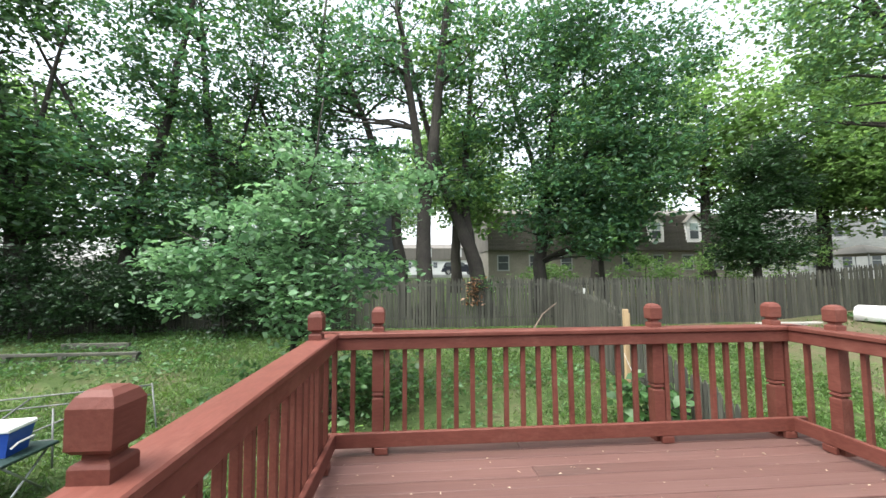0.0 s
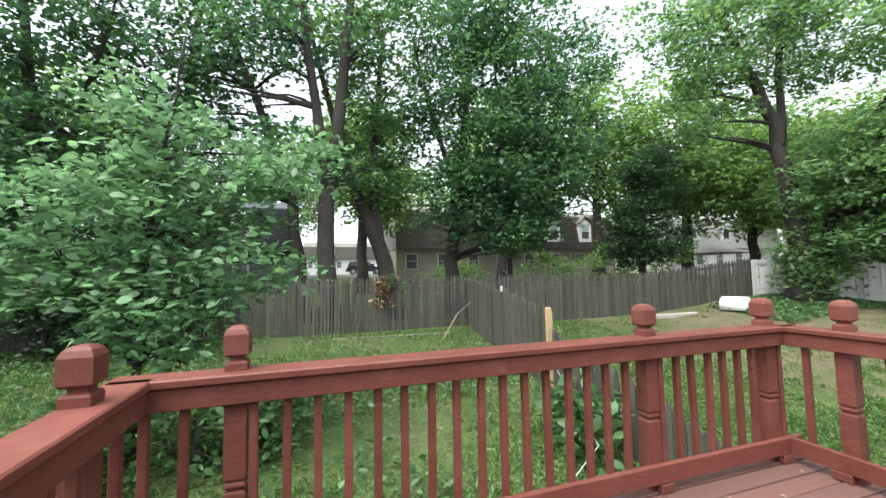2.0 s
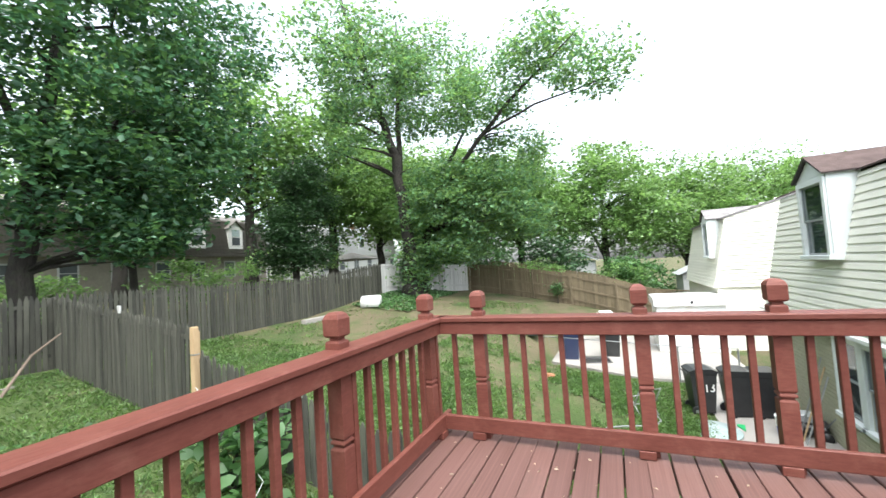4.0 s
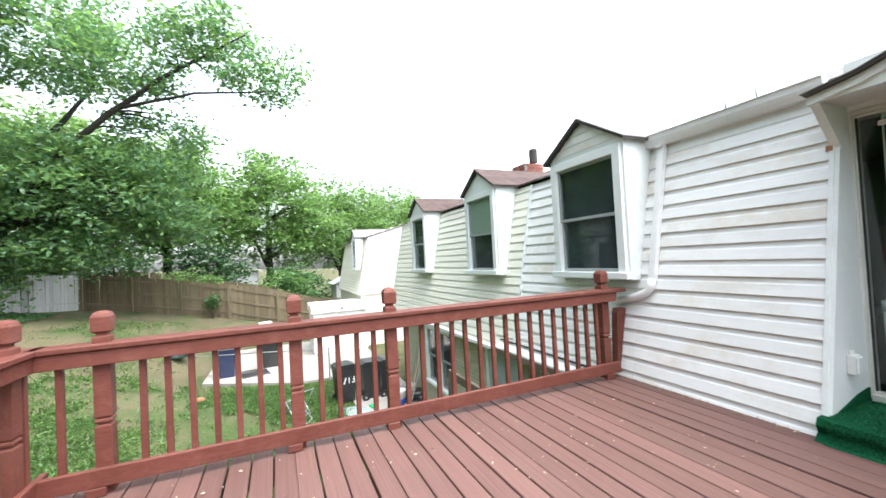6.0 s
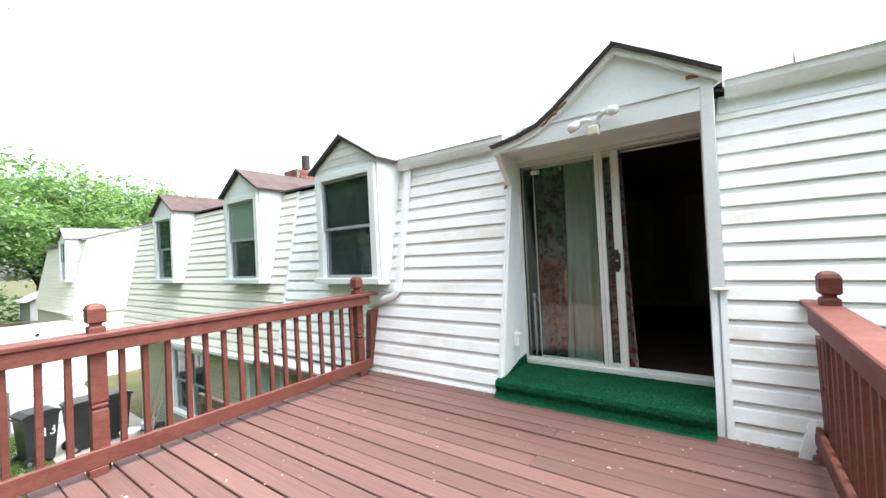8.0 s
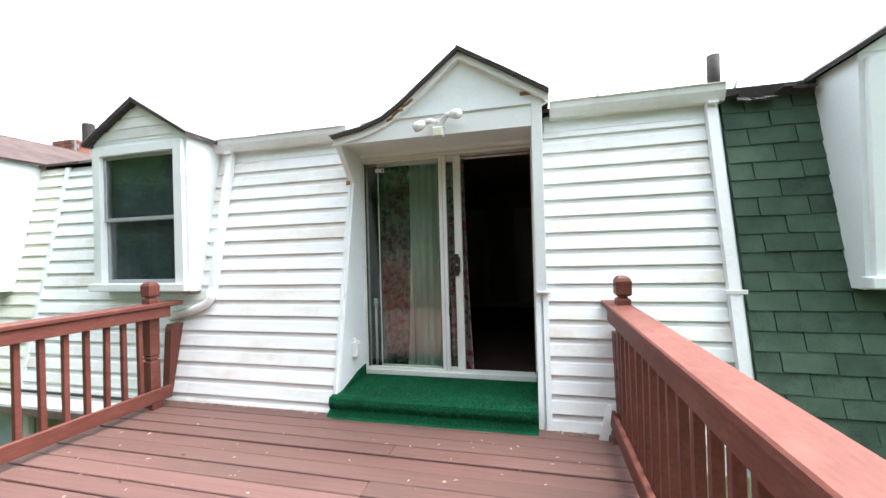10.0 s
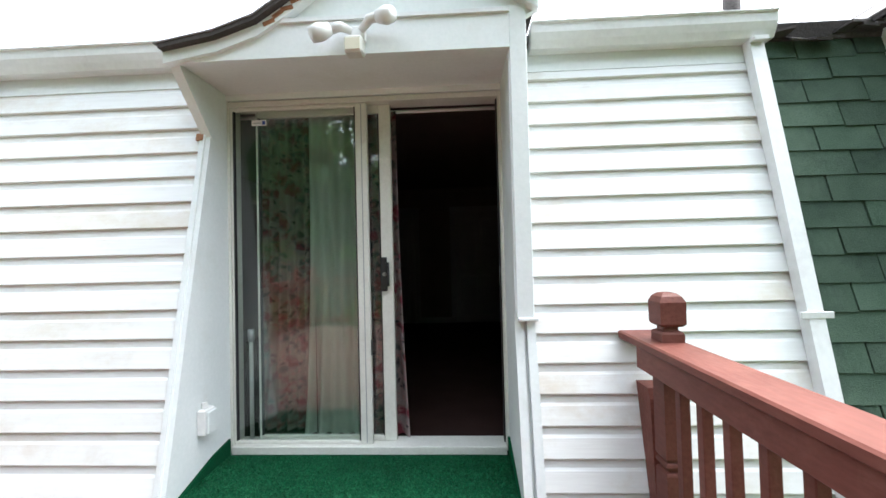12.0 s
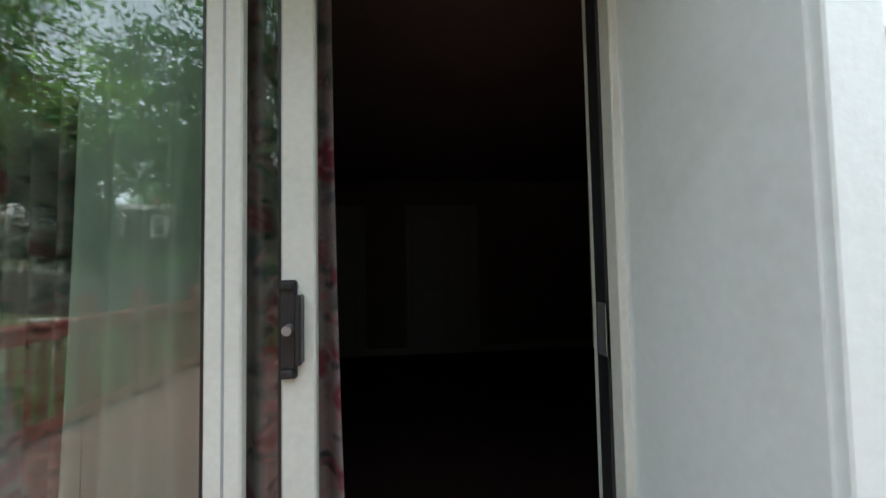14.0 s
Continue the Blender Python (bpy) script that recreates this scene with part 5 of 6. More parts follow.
def sash_panel(x0, x1, y, name, label, left, right, top, low):
    p = part(name, box(x0, x0 + right, y - 0.03, y, DZ0 + 0.031, DZ1 - 0.031, 0.004), F, door, label)
    part("stile", box(x1 - left, x1, y - 0.03, y, DZ0 + 0.031, DZ1 - 0.031, 0.002), F, p)
    part("rail", box(x0 + right, x1 - left, y - 0.028, y - 0.002, DZ0 + 0.031, DZ0 + 0.031 + low, 0.003), F, p)
    part("rail", box(x0 + right, x1 - left, y - 0.028, y - 0.002, DZ1 - 0.031 - top, DZ1 - 0.031, 0.003), F, p)
    for q in ((x0 + right, x0 + right + 0.007, DZ0 + 0.031 + low, DZ1 - 0.031 - top), (x1 - left - 0.009, x1 - left, DZ0 + 0.031 + low, DZ1 - 0.031 - top)):
        part("gasket", box(q[0], q[1], y - 0.022, y - 0.005, q[2], q[3]), M["black"], p)
    g = part("pane", box(x0 + right - 0.004, x1 - left + 0.004, y - 0.018, y - 0.012, DZ0 + 0.03 + low - 0.004, DZ1 - 0.03 - top + 0.004), M["glass"], p)
    g.visible_shadow = False
    return p


fx = sash_panel(0.685, DX1 - 0.012, DY, "fixed_panel", "fixed glass panel in a white frame", 0.010, 0.07, 0.02, 0.02)
part("stile_groove", box(0.716, 0.721, DY, DY + 0.0015, DZ0 + 0.04, DZ1 - 0.04), M["sash"], fx)
sl = sash_panel(0.555, 1.375, DY - 0.045, "sliding_panel", "sliding glass panel pushed open", 0.011, 0.07, 0.05, 0.03)
h = part("handle", box(0.590, 0.624, DY - 0.0445, DY - 0.030, 1.085, 1.285, 0.004), M["black"], sl, "black pull handle")
part("handle_plate", box(0.577, 0.589, DY - 0.0445, DY - 0.012, 1.115, 1.255, 0.003), M["black"], h)
part("handle_foot", box(0.594, 0.621, DY - 0.0298, DY - 0.020, 1.09, 1.105, 0.003), M["black"], h)
part("handle_foot", box(0.594, 0.621, DY - 0.0298, DY - 0.020, 1.265, 1.28, 0.003), M["black"], h)
part("thumb_turn", stack([(0, 0.012), (0.02, 0.010)], 10), M["steel"], h, at=pose(0.604, DY - 0.0298, 1.185, -90))
part("latch_plate", box(DX0 + 0.028, DX0 + 0.037, DY - 0.07, DY - 0.03, 1.10, 1.22, 0.002), M["steel"], door)
part("lower_pull", box(0.6815, 0.6845, DY - 0.03, DY + 0.004, 0.72, 0.81, 0.001), M["black"], fx, "small black edge pull")
stk = part("sticker", box(1.29, 1.38, DY - 0.0125, DY - 0.0108, 2.085, 2.12), M["whiteplastic"], fx, "small white maker's sticker")
part("sticker_spot", box(1.297, 1.315, DY - 0.0106, DY - 0.010, 2.092, 2.113), M["blueplastic"], stk)
part("sticker_line", box(1.325, 1.372, DY - 0.0106, DY - 0.010, 2.099, 2.104), M["sash"], stk)
bar = thing("security_bar", "white security rod standing inside the fixed glass panel", "security bar")
smooth(part("rod", tube([(1.43, DY - 0.062, DZ0 + 0.04), (1.43, DY - 0.062, 0.80)], 0.012, 10), M["palefence"], bar))
smooth(part("grip", tube([(1.43, DY - 0.062, 0.80), (1.43, DY - 0.062, 0.87)], 0.019, 10), M["steel"], bar))


def curtain(name, label, x0, x1, y, z0, z1, mat, folds, depth, flare=0.0, seed=0, kick=0.0):
    """A hanging cloth of rounded folds that widens a little at its hem."""
    bm = bmesh.new()
    rng = random.Random(seed)
    ph = rng.random() * 6
    nx, nz = folds * 8, 16
    grid = []
    for j in range(nz + 1):
        f = j / nz
        rowv = []
        for i in range(nx + 1):
            u = i / nx
            x = x0 + (x1 - x0) * u + flare * (1 - f) ** 3 * (u - 0.1) - kick * (1 - f) ** 2 * (1 - u)
            a = depth * (0.55 + 0.6 * (1 - f))
            yy = y + a * math.sin(u * folds * 2 * math.pi + ph) + 0.35 * a * math.sin(u * folds * 4.6 + 3 * f + ph)
            rowv.append(bm.verts.new((x, yy, z0 + (z1 - z0) * f)))
        grid.append(rowv)
    for r0, r1 in zip(grid, grid[1:]):
        for i in range(nx):
            bm.faces.new((r0[i], r0[i + 1], r1[i + 1], r1[i]))
    bmesh.ops.solidify(bm, geom=bm.faces[:], thickness=0.002)
    return tagged(smooth(part(name, bm, mat)), label, "curtain")


curtain("curtain", "floral curtain in dark red and grey hanging inside the door", 1.05, 1.38, DY - 0.14, 0.24, 2.17, M["floral"], 6, 0.022, 0.05, 3)
curtain("curtain", "long white sheer curtain hanging inside the fixed glass panel", 0.75, 1.08, DY - 0.12, 0.22, 2.17, M["sheer"], 5, 0.018, 0.06, 5)
curtain("curtain", "narrow gathered floral curtain at the edge of the open door", 0.528, 0.76, DY - 0.10, 0.22, 2.17, M["floral"], 3, 0.02, 0.0, 8, 0.05)
rod = thing("curtain_rod", "plain white curtain rod above the door", "curtain rod")
smooth(part("rod", tube([(-0.3, DY - 0.16, 2.19), (1.8, DY - 0.16, 2.19)], 0.012, 8), M["whiteplastic"], rod))

# the dim room behind the door
RB = -6.3
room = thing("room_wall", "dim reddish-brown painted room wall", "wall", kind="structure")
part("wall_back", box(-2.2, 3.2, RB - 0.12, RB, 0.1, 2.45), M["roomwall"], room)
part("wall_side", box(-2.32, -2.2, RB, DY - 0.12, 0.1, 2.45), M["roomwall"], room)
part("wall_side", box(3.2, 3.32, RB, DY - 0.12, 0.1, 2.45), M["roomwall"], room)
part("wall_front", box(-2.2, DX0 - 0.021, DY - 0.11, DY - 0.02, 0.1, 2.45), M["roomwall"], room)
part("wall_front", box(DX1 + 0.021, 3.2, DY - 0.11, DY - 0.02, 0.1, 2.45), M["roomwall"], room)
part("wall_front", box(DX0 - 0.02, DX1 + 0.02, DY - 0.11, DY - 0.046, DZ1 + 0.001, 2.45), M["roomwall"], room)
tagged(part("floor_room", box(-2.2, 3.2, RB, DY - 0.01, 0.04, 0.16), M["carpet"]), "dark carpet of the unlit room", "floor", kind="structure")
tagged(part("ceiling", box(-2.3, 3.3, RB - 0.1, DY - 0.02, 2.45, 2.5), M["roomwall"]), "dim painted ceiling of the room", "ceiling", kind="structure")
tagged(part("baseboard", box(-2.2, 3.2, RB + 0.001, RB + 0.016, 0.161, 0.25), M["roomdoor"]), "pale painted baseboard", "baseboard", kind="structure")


def room_door(x0, x1):
    t = thing("door_2", "pale closed panel door in the back wall of the room", "door", kind="structure")
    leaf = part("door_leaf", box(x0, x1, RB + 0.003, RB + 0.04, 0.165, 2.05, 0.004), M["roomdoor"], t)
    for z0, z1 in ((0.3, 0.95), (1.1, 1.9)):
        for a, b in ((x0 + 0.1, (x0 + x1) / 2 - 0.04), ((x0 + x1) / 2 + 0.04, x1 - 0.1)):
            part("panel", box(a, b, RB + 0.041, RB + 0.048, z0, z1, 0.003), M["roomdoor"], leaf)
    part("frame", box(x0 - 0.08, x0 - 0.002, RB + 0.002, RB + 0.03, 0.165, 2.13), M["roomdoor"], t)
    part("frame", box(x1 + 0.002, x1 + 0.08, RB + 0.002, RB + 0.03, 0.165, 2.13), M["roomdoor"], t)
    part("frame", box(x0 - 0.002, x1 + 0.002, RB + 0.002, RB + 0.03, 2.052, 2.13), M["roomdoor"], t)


room_door(-0.55, 0.26)
room_door(0.95, 1.60)

# turf-covered step
step = thing("door_step", "step at the door covered in bright green turf carpet", "step")
part("tread", extrude([(DY + 0.032, -0.0), (DY + 0.032, 0.165), (-1.30, 0.16), (-1.262, 0.145), (-1.25, 0.11), (-1.255, 0.09), (-1.27, 0.06), (-1.24, 0.012), (-1.215, 0.003)], "x", -0.093, 1.516), M["turf"], step)
part("apron", extrude([(-1.345, 0.002), (-1.345, 0.15), (-1.285, 0.145), (-1.265, 0.10), (-1.285, 0.05), (-1.235, 0.004)], "x", 1.517, 1.57), M["turf"], step)
part("upturn", extrude([(DY + 0.034, 0.16), (DY + 0.034, 0.26), (-1.70, 0.24), (-1.42, 0.165)], "x", 1.505, 1.5165), M["turf"], step)
part("upturn", extrude([(DY + 0.034, 0.16), (DY + 0.034, 0.27), (-1.72, 0.24), (-1.42, 0.165)], "x", -0.094, -0.082), M["turf"], step)



def build_pile():
    """Short upright fibres of the turf carpet on the tread and its rounded nose."""
    rng = np.random.default_rng(31)
    n = 26000
    x = rng.uniform(-0.09, 1.51, n)
    y = rng.uniform(DY + 0.036, -1.262, n)
    c = np.stack([x, y, np.where(y > -1.30, 0.16 - (y + 1.30) * 0.4, 0.1655) + 0.002], axis=1)
    n = 9000
    z = rng.uniform(0.005, 0.145, n)
    front = np.interp(z, [0.003, 0.012, 0.06, 0.09, 0.11, 0.145], [-1.215, -1.24, -1.27, -1.255, -1.25, -1.262])
    c = np.concatenate([c, np.stack([rng.uniform(-0.09, 1.51, n), front + 0.002, z], axis=1)])
    part("turf_fibre", leaf_mesh("turf_fibre", c, 0.013, M["pile"], flat=-0.4, aspect=0.28, rng=rng, droop=-0.5), None, step)["kind"] = "stuff"


build_pile()

# floodlight
fl = thing("floodlight", "twin white floodlight with a motion sensor on the hood", "floodlight", pose(0.615, -1.462, 2.335) @ Matrix.Diagonal((1.12, 1.12, 1.12, 1)))
part("plate", box(-0.035, 0.035, 0, 0.018, -0.03, 0.04, 0.004), M["whiteplastic"], fl)
for s in (-1, 1):
    hd = smooth(part("lamp_head", tube([(s * 0.02, 0.03, 0.01), (s * 0.06, 0.05, 0.045 if s < 0 else 0.02), (s * 0.10, 0.07, 0.04 if s < 0 else 0.0)], [0.014, 0.02, 0.022], 10), M["whiteplastic"], fl))
    smooth(part("bulb", tube([(s * 0.10, 0.07, 0.04 if s < 0 else 0.0), (s * 0.135, 0.085, 0.035 if s < 0 else -0.02), (s * 0.165, 0.10, 0.03 if s < 0 else -0.04)], [0.026, 0.036, 0.03], 12), M["whiteplastic"], hd))
part("sensor", box(-0.035, 0.04, 0.02, 0.085, -0.105, -0.035, 0.008), M["doorframe"], fl)
part("sensor_lens", box(-0.028, 0.033, 0.086, 0.09, -0.098, -0.05, 0.001), M["creamtop"], fl)
# outlet
ou = thing("outdoor_outlet", "grey-white outdoor outlet box with a hinged cover", "outlet", pose(1.516, -1.62, 0.46))
part("housing", box(-0.045, 0.0, -0.04, 0.04, -0.065, 0.065, 0.005), M["whiteplastic"], ou)
part("cover", box(-0.06, -0.046, -0.036, 0.036, -0.055, 0.055, 0.004), M["trim"], ou)
part("conduit", tube([(-0.02, 0, 0.066), (-0.015, 0, 0.095)], 0.014, 8), M["whiteplastic"], ou)
lw = thing("scrap_strip", "pale strip of loose trim leaning on the railing foot", "trim strip", pose(-0.52, -1.24, 0))
part("strip", extrude([(-0.03, 0), (0.03, 0), (-0.03, 0.24), (-0.06, 0.24)], "y", -0.006, 0.006), M["whiteplastic"], lw)


def build_litter():
    rng = np.random.default_rng(12)
    n = 300
    c = np.stack([rng.uniform(-0.5, 3.1, n), rng.uniform(-1.1, 3.2, n), np.full(n, 0.008)], axis=1)
    c = np.concatenate([c, np.stack([rng.uniform(1.65, 3.1, 80), WALL_Y + 0.03 + 0.05 * rng.random(80), np.full(80, 0.012)], axis=1), np.stack([rng.uniform(-0.6, -0.2, 30), WALL_Y + 0.03 + 0.05 * rng.random(30), np.full(30, 0.012)], axis=1)])
    tagged(new("leaf_litter", leaf_mesh("leaf_litter", c, 0.026, M["litter"], flat=0.97, aspect=0.4, rng=rng)), "scattered dry seeds and leaf bits on the deck", "litter", kind="stuff")


build_litter()

# ---------------------------------------------------------------- fences
def picket_mesh(w, h, mat, point=0.05):
    return mesh_of(extrude([(0, 0), (w, 0), (w, h - point), (w * 0.62, h), (w * 0.38, h), (0, h - point)], "y", 0, 0.018), "picket", mat)


def fence(label, a, b, h0, h1, mat, pitch=0.106, w=0.084, point=0.07, rails=(0.3, 1.45), rail_side=-1, joined=False, jitter=0.03):
    """Upright pickets on two rails from a to b, on the slope of the ground; heights run from h0 to h1."""
    ln = math.hypot(b[0] - a[0], b[1] - a[1])
    ang = math.degrees(math.atan2(b[1] - a[1], b[0] - a[0]))
    t = thing("fence", label, "fence", pose(a[0], a[1], 0, 0, 0, ang))
    n = int(ln / pitch)
    base = picket_mesh(w, 1.0, mat, point)
    big = bmesh.new() if joined else None
    zs = lambda d: G(a[0] + (b[0] - a[0]) * d / ln, a[1] + (b[1] - a[1]) * d / ln)
    for i in range(n):
        d = i * pitch
        h = h0 + (h1 - h0) * d / ln + random.uniform(-jitter, jitter)
        m = pose(d, random.uniform(-0.004, 0.004), zs(d) - 0.02, random.uniform(-1, 1), random.uniform(-0.9, 0.9)) @ Matrix.Diagonal((1, 1, h, 1))
        if joined:
            q = bmesh.new()
            q.from_mesh(base)
            q.transform(m)
            me = bpy.data.meshes.new("q")
            q.to_mesh(me)
            q.free()
            big.from_mesh(me)
        else:
            part("picket", base, None, t, at=m)
    if joined:
        part("boarding", big, mat, t)["kind"] = "stuff"
    k = max(1, round(ln / 2.4))
    for i in range(k + 1):
        d = ln * i / k
        part("fence_post", box(d - 0.045, d + 0.045, *sorted((rail_side * 0.03 - (0 if rail_side > 0 else 0.03), rail_side * 0.12)), zs(d) - 0.1, zs(d) + h0 + (h1 - h0) * i / k - 0.08), mat, t)
        if i < k:
            e = ln * (i + 1) / k
            for r in rails:
                y0, y1 = (0.02, 0.055) if rail_side > 0 else (-0.037, -0.002)
                part("fence_rail", extrude([(d, zs(d) + r), (e, zs(e) + r), (e, zs(e) + r + 0.08), (d, zs(d) + r + 0.08)], "y", y0, y1), mat, t)
    return t


FY = 14.0
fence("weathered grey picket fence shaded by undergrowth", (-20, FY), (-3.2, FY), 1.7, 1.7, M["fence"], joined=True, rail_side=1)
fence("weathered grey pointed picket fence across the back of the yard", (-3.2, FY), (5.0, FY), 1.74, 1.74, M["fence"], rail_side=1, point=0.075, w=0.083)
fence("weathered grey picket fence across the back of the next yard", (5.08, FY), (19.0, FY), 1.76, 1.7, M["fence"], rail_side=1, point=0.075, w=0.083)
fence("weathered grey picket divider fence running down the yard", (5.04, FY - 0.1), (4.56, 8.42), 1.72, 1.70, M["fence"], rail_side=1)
fence("low sagging grey picket fence running down to the deck", (4.56, 8.2), (4.3, 3.9), 1.30, 1.05, M["fence"], rail_side=1, rails=(0.3, 0.8), jitter=0.07)
fence("pale grey board fence in the far corner", (19.0, FY - 0.05), (24.0, 10.6), 1.65, 1.65, M["palefence"], 0.145, 0.14, 0.004, jitter=0.008)
fence("tan wooden board fence with exposed posts", (24.0, 10.5), (22.3, 4.2), 1.7, 1.7, M["tan"], 0.145, 0.14, 0.004, rail_side=-1, rails=(0.25, 0.85, 1.45), jitter=0.01)
fence("tan wooden board fence with exposed posts", (22.3, 4.15), (20.9, -2.4), 1.7, 1.7, M["tan"], 0.145, 0.14, 0.004, rail_side=-1, rails=(0.25, 0.85, 1.45), jitter=0.01)
fence("tall tan board fence behind the nearer one", (27.0, 10.0), (24.6, -2.6), 1.9, 1.45, M["tan"], 0.15, 0.145, 0.004, joined=True, jitter=0.01)
np_ = thing("gate_post", "new tan square post at the step in the fence", "fence post", pose(4.55, 8.32, 0))
part("post", stack([(G(4.5, 8.3) - 0.1, 0.045), (0.615, 0.045), (0.634, 0.038)]), M["post"], np_)
part("side_board", box(0.07, 0.12, 0.03, 0.09, 0.1, 0.55, 0.004), M["post"], np_)
part("wire_band", box(-0.049, 0.049, -0.049, 0.049, 0.18, 0.2), M["steel"], np_)
wp = thing("white_marker", "pale post top on the divider fence", "post cap", pose(4.86, 10.9, 0.86))
part("post", box(-0.075, -0.03, -0.04, 0.04, 0.0, 0.15, 0.01), M["palefence"], wp)
st = thing("leaning_stick", "bare stick leaning on the divider fence", "stick")
part("stick", tube([(3.7, 12.6, G(3.7, 12.6)), (4.3, 13.0, 0.1), (4.9, 13.3, 0.45)], [0.03, 0.025, 0.015], 6), M["bare"], st)
dv = thing("dead_vine", "dry brown vine hanging over the picket fence", "vine")
rg = np.random.default_rng(8)
part("dead_leaves", leaf_mesh("dead_leaves", np.stack([rg.normal(2.15, 0.18, 160), 13.93 + 0.05 * rg.normal(size=160), rg.uniform(0.35, 1.35, 160)], axis=1), 0.13, M["deadleaf"], rng=rg), None, dv)
part("green_leaves", leaf_mesh("green_leaves", np.stack([rg.normal(2.55, 0.25, 70), 13.95 + 0.08 * rg.normal(size=70), rg.uniform(0.8, 1.4, 70)], axis=1), 0.14, M["leafa"], rng=rg), None, dv)
ed = thing("edging_stone", "row of pale edging stones along the fence foot", "edging")
for i in range(14):
    part("stone", box(-0.14, 0.14, -0.05, 0.05, -0.05, 0.03, 0.012), M["stone"], ed, at=pose(0.2 + i * 0.29, 13.4 - 0.02 * i, G(1, 13.4), 0, 0, random.uniform(-6, 6)))
sb = thing("concrete_kerb", "pale concrete beam lying along the fence", "kerb", pose(13.3, 13.2, G(13.3, 13.2)))
part("beam", box(-1.2, 1.2, -0.12, 0.12, -0.05, 0.14, 0.02), M["concrete"], sb)
dm = thing("plastic_dome", "white plastic tub lying upside down on the grass", "plastic tub", pose(16.05, 12.7, G(16.05, 12.7), 0, 0, 20))
smooth(part("shell", extrude([(-0.45, 0), (-0.42, 0.3), (-0.3, 0.46), (0, 0.52), (0.3, 0.46), (0.42, 0.3), (0.45, 0)], "y", -0.42, 0.42), M["whiteplastic"], dm))

# ---------------------------------------------------------------- yard things
bed = thing("raised_bed", "long weathered plank garden bed grown over with weeds", "garden bed")
bz = G(-9, 11)
part("plank", box(-12.0, -7.05, 10.95, 11.05, bz - 0.05, bz + 0.06, 0.008), M["fence"], bed)
part("plank", box(-12.0, -7.05, 10.93, 11.07, bz + 0.17, bz + 0.24, 0.008), M["fence"], bed)
for x in (-11.9, -10.2, -8.9, -7.12):
    part("stake", box(x - 0.05, x + 0.05, 10.9, 11.1, bz - 0.1, bz + 0.17, 0.005), M["fence"], bed)
part("plank", box(-9.8, -8.0, 12.0, 12.1, bz + 0.15, bz + 0.32, 0.008), M["fence"], bed)

tb = thing("folding_table", "grey folding table with crossed metal tube legs", "folding table", pose(-5.6, 5.7, G(-5.5, 5.6)))
part("tabletop", box(-0.75, 0.8, -0.4, 0.35, 0.62, 0.66, 0.008), M["darkgreen"], tb)
for x in (-0.65, 0.7):
    for s in (-1, 1):
        smooth(part("leg", tube([(x, -0.35 * s, 0), (x, 0.33 * s, 0.62)], 0.014, 8), M["steel"], tb))
co = thing("cooler", "blue picnic cooler with a white lid on the folding table", "cooler", pose(-5.25, 5.65, G(-5.5, 5.6) + 0.66, 0, 0, 8))
part("body", stack([(0, 0.17), (0.30, 0.2)], 4, 45), M["blueplastic"], co).scale = (1.5, 1, 1)
lid = part("lid", box(-0.32, 0.32, -0.22, 0.22, 0.302, 0.36, 0.015), M["whiteplastic"], co)
part("handle", tube([(0.30, -0.16, 0.10), (0.345, -0.12, 0.16), (0.345, 0.12, 0.16), (0.30, 0.16, 0.10)], 0.014, 8), M["whiteplastic"], co)
fr = thing("canopy_frame", "folded frame of thin grey metal tubes on the lawn", "metal frame")
gz = G(-5, 7)
for p, q in (((-7.2, 7.2, gz + 0.62), (-4.6, 7.6, gz + 0.75)), ((-7.2, 7.2, gz + 0.45), (-4.6, 7.6, gz + 0.58)), ((-4.6, 7.6, gz + 0.78), (-4.3, 7.3, gz)), ((-4.7, 7.6, gz + 0.75), (-6.0, 6.4, gz + 0.2)),
             ((-6.0, 6.4, gz + 0.2), (-7.0, 6.2, gz + 0.7)), ((-5.2, 6.4, gz + 0.75), (-5.0, 6.2, gz)), ((-7.2, 6.3, gz + 0.15), (-5.1, 6.3, gz + 0.35)), ((-6.3, 7.3, gz + 0.66), (-6.3, 6.4, gz + 0.3))):
    smooth(part("tube", tube([p, q], 0.013, 8), M["dullsteel"], fr))
tp = thing("garden_bin", "dark green covered crate beside the deck", "crate", pose(-4.75, 4.75, G(-4.75, 4.75)))
part("body", box(-0.7, 0.6, -0.4, 0.3, 0, 0.42, 0.03), M["darkgreen"], tp)
part("lid", box(-0.74, 0.64, -0.44, 0.34, 0.422, 0.46, 0.012), M["darkgreen"], tp)


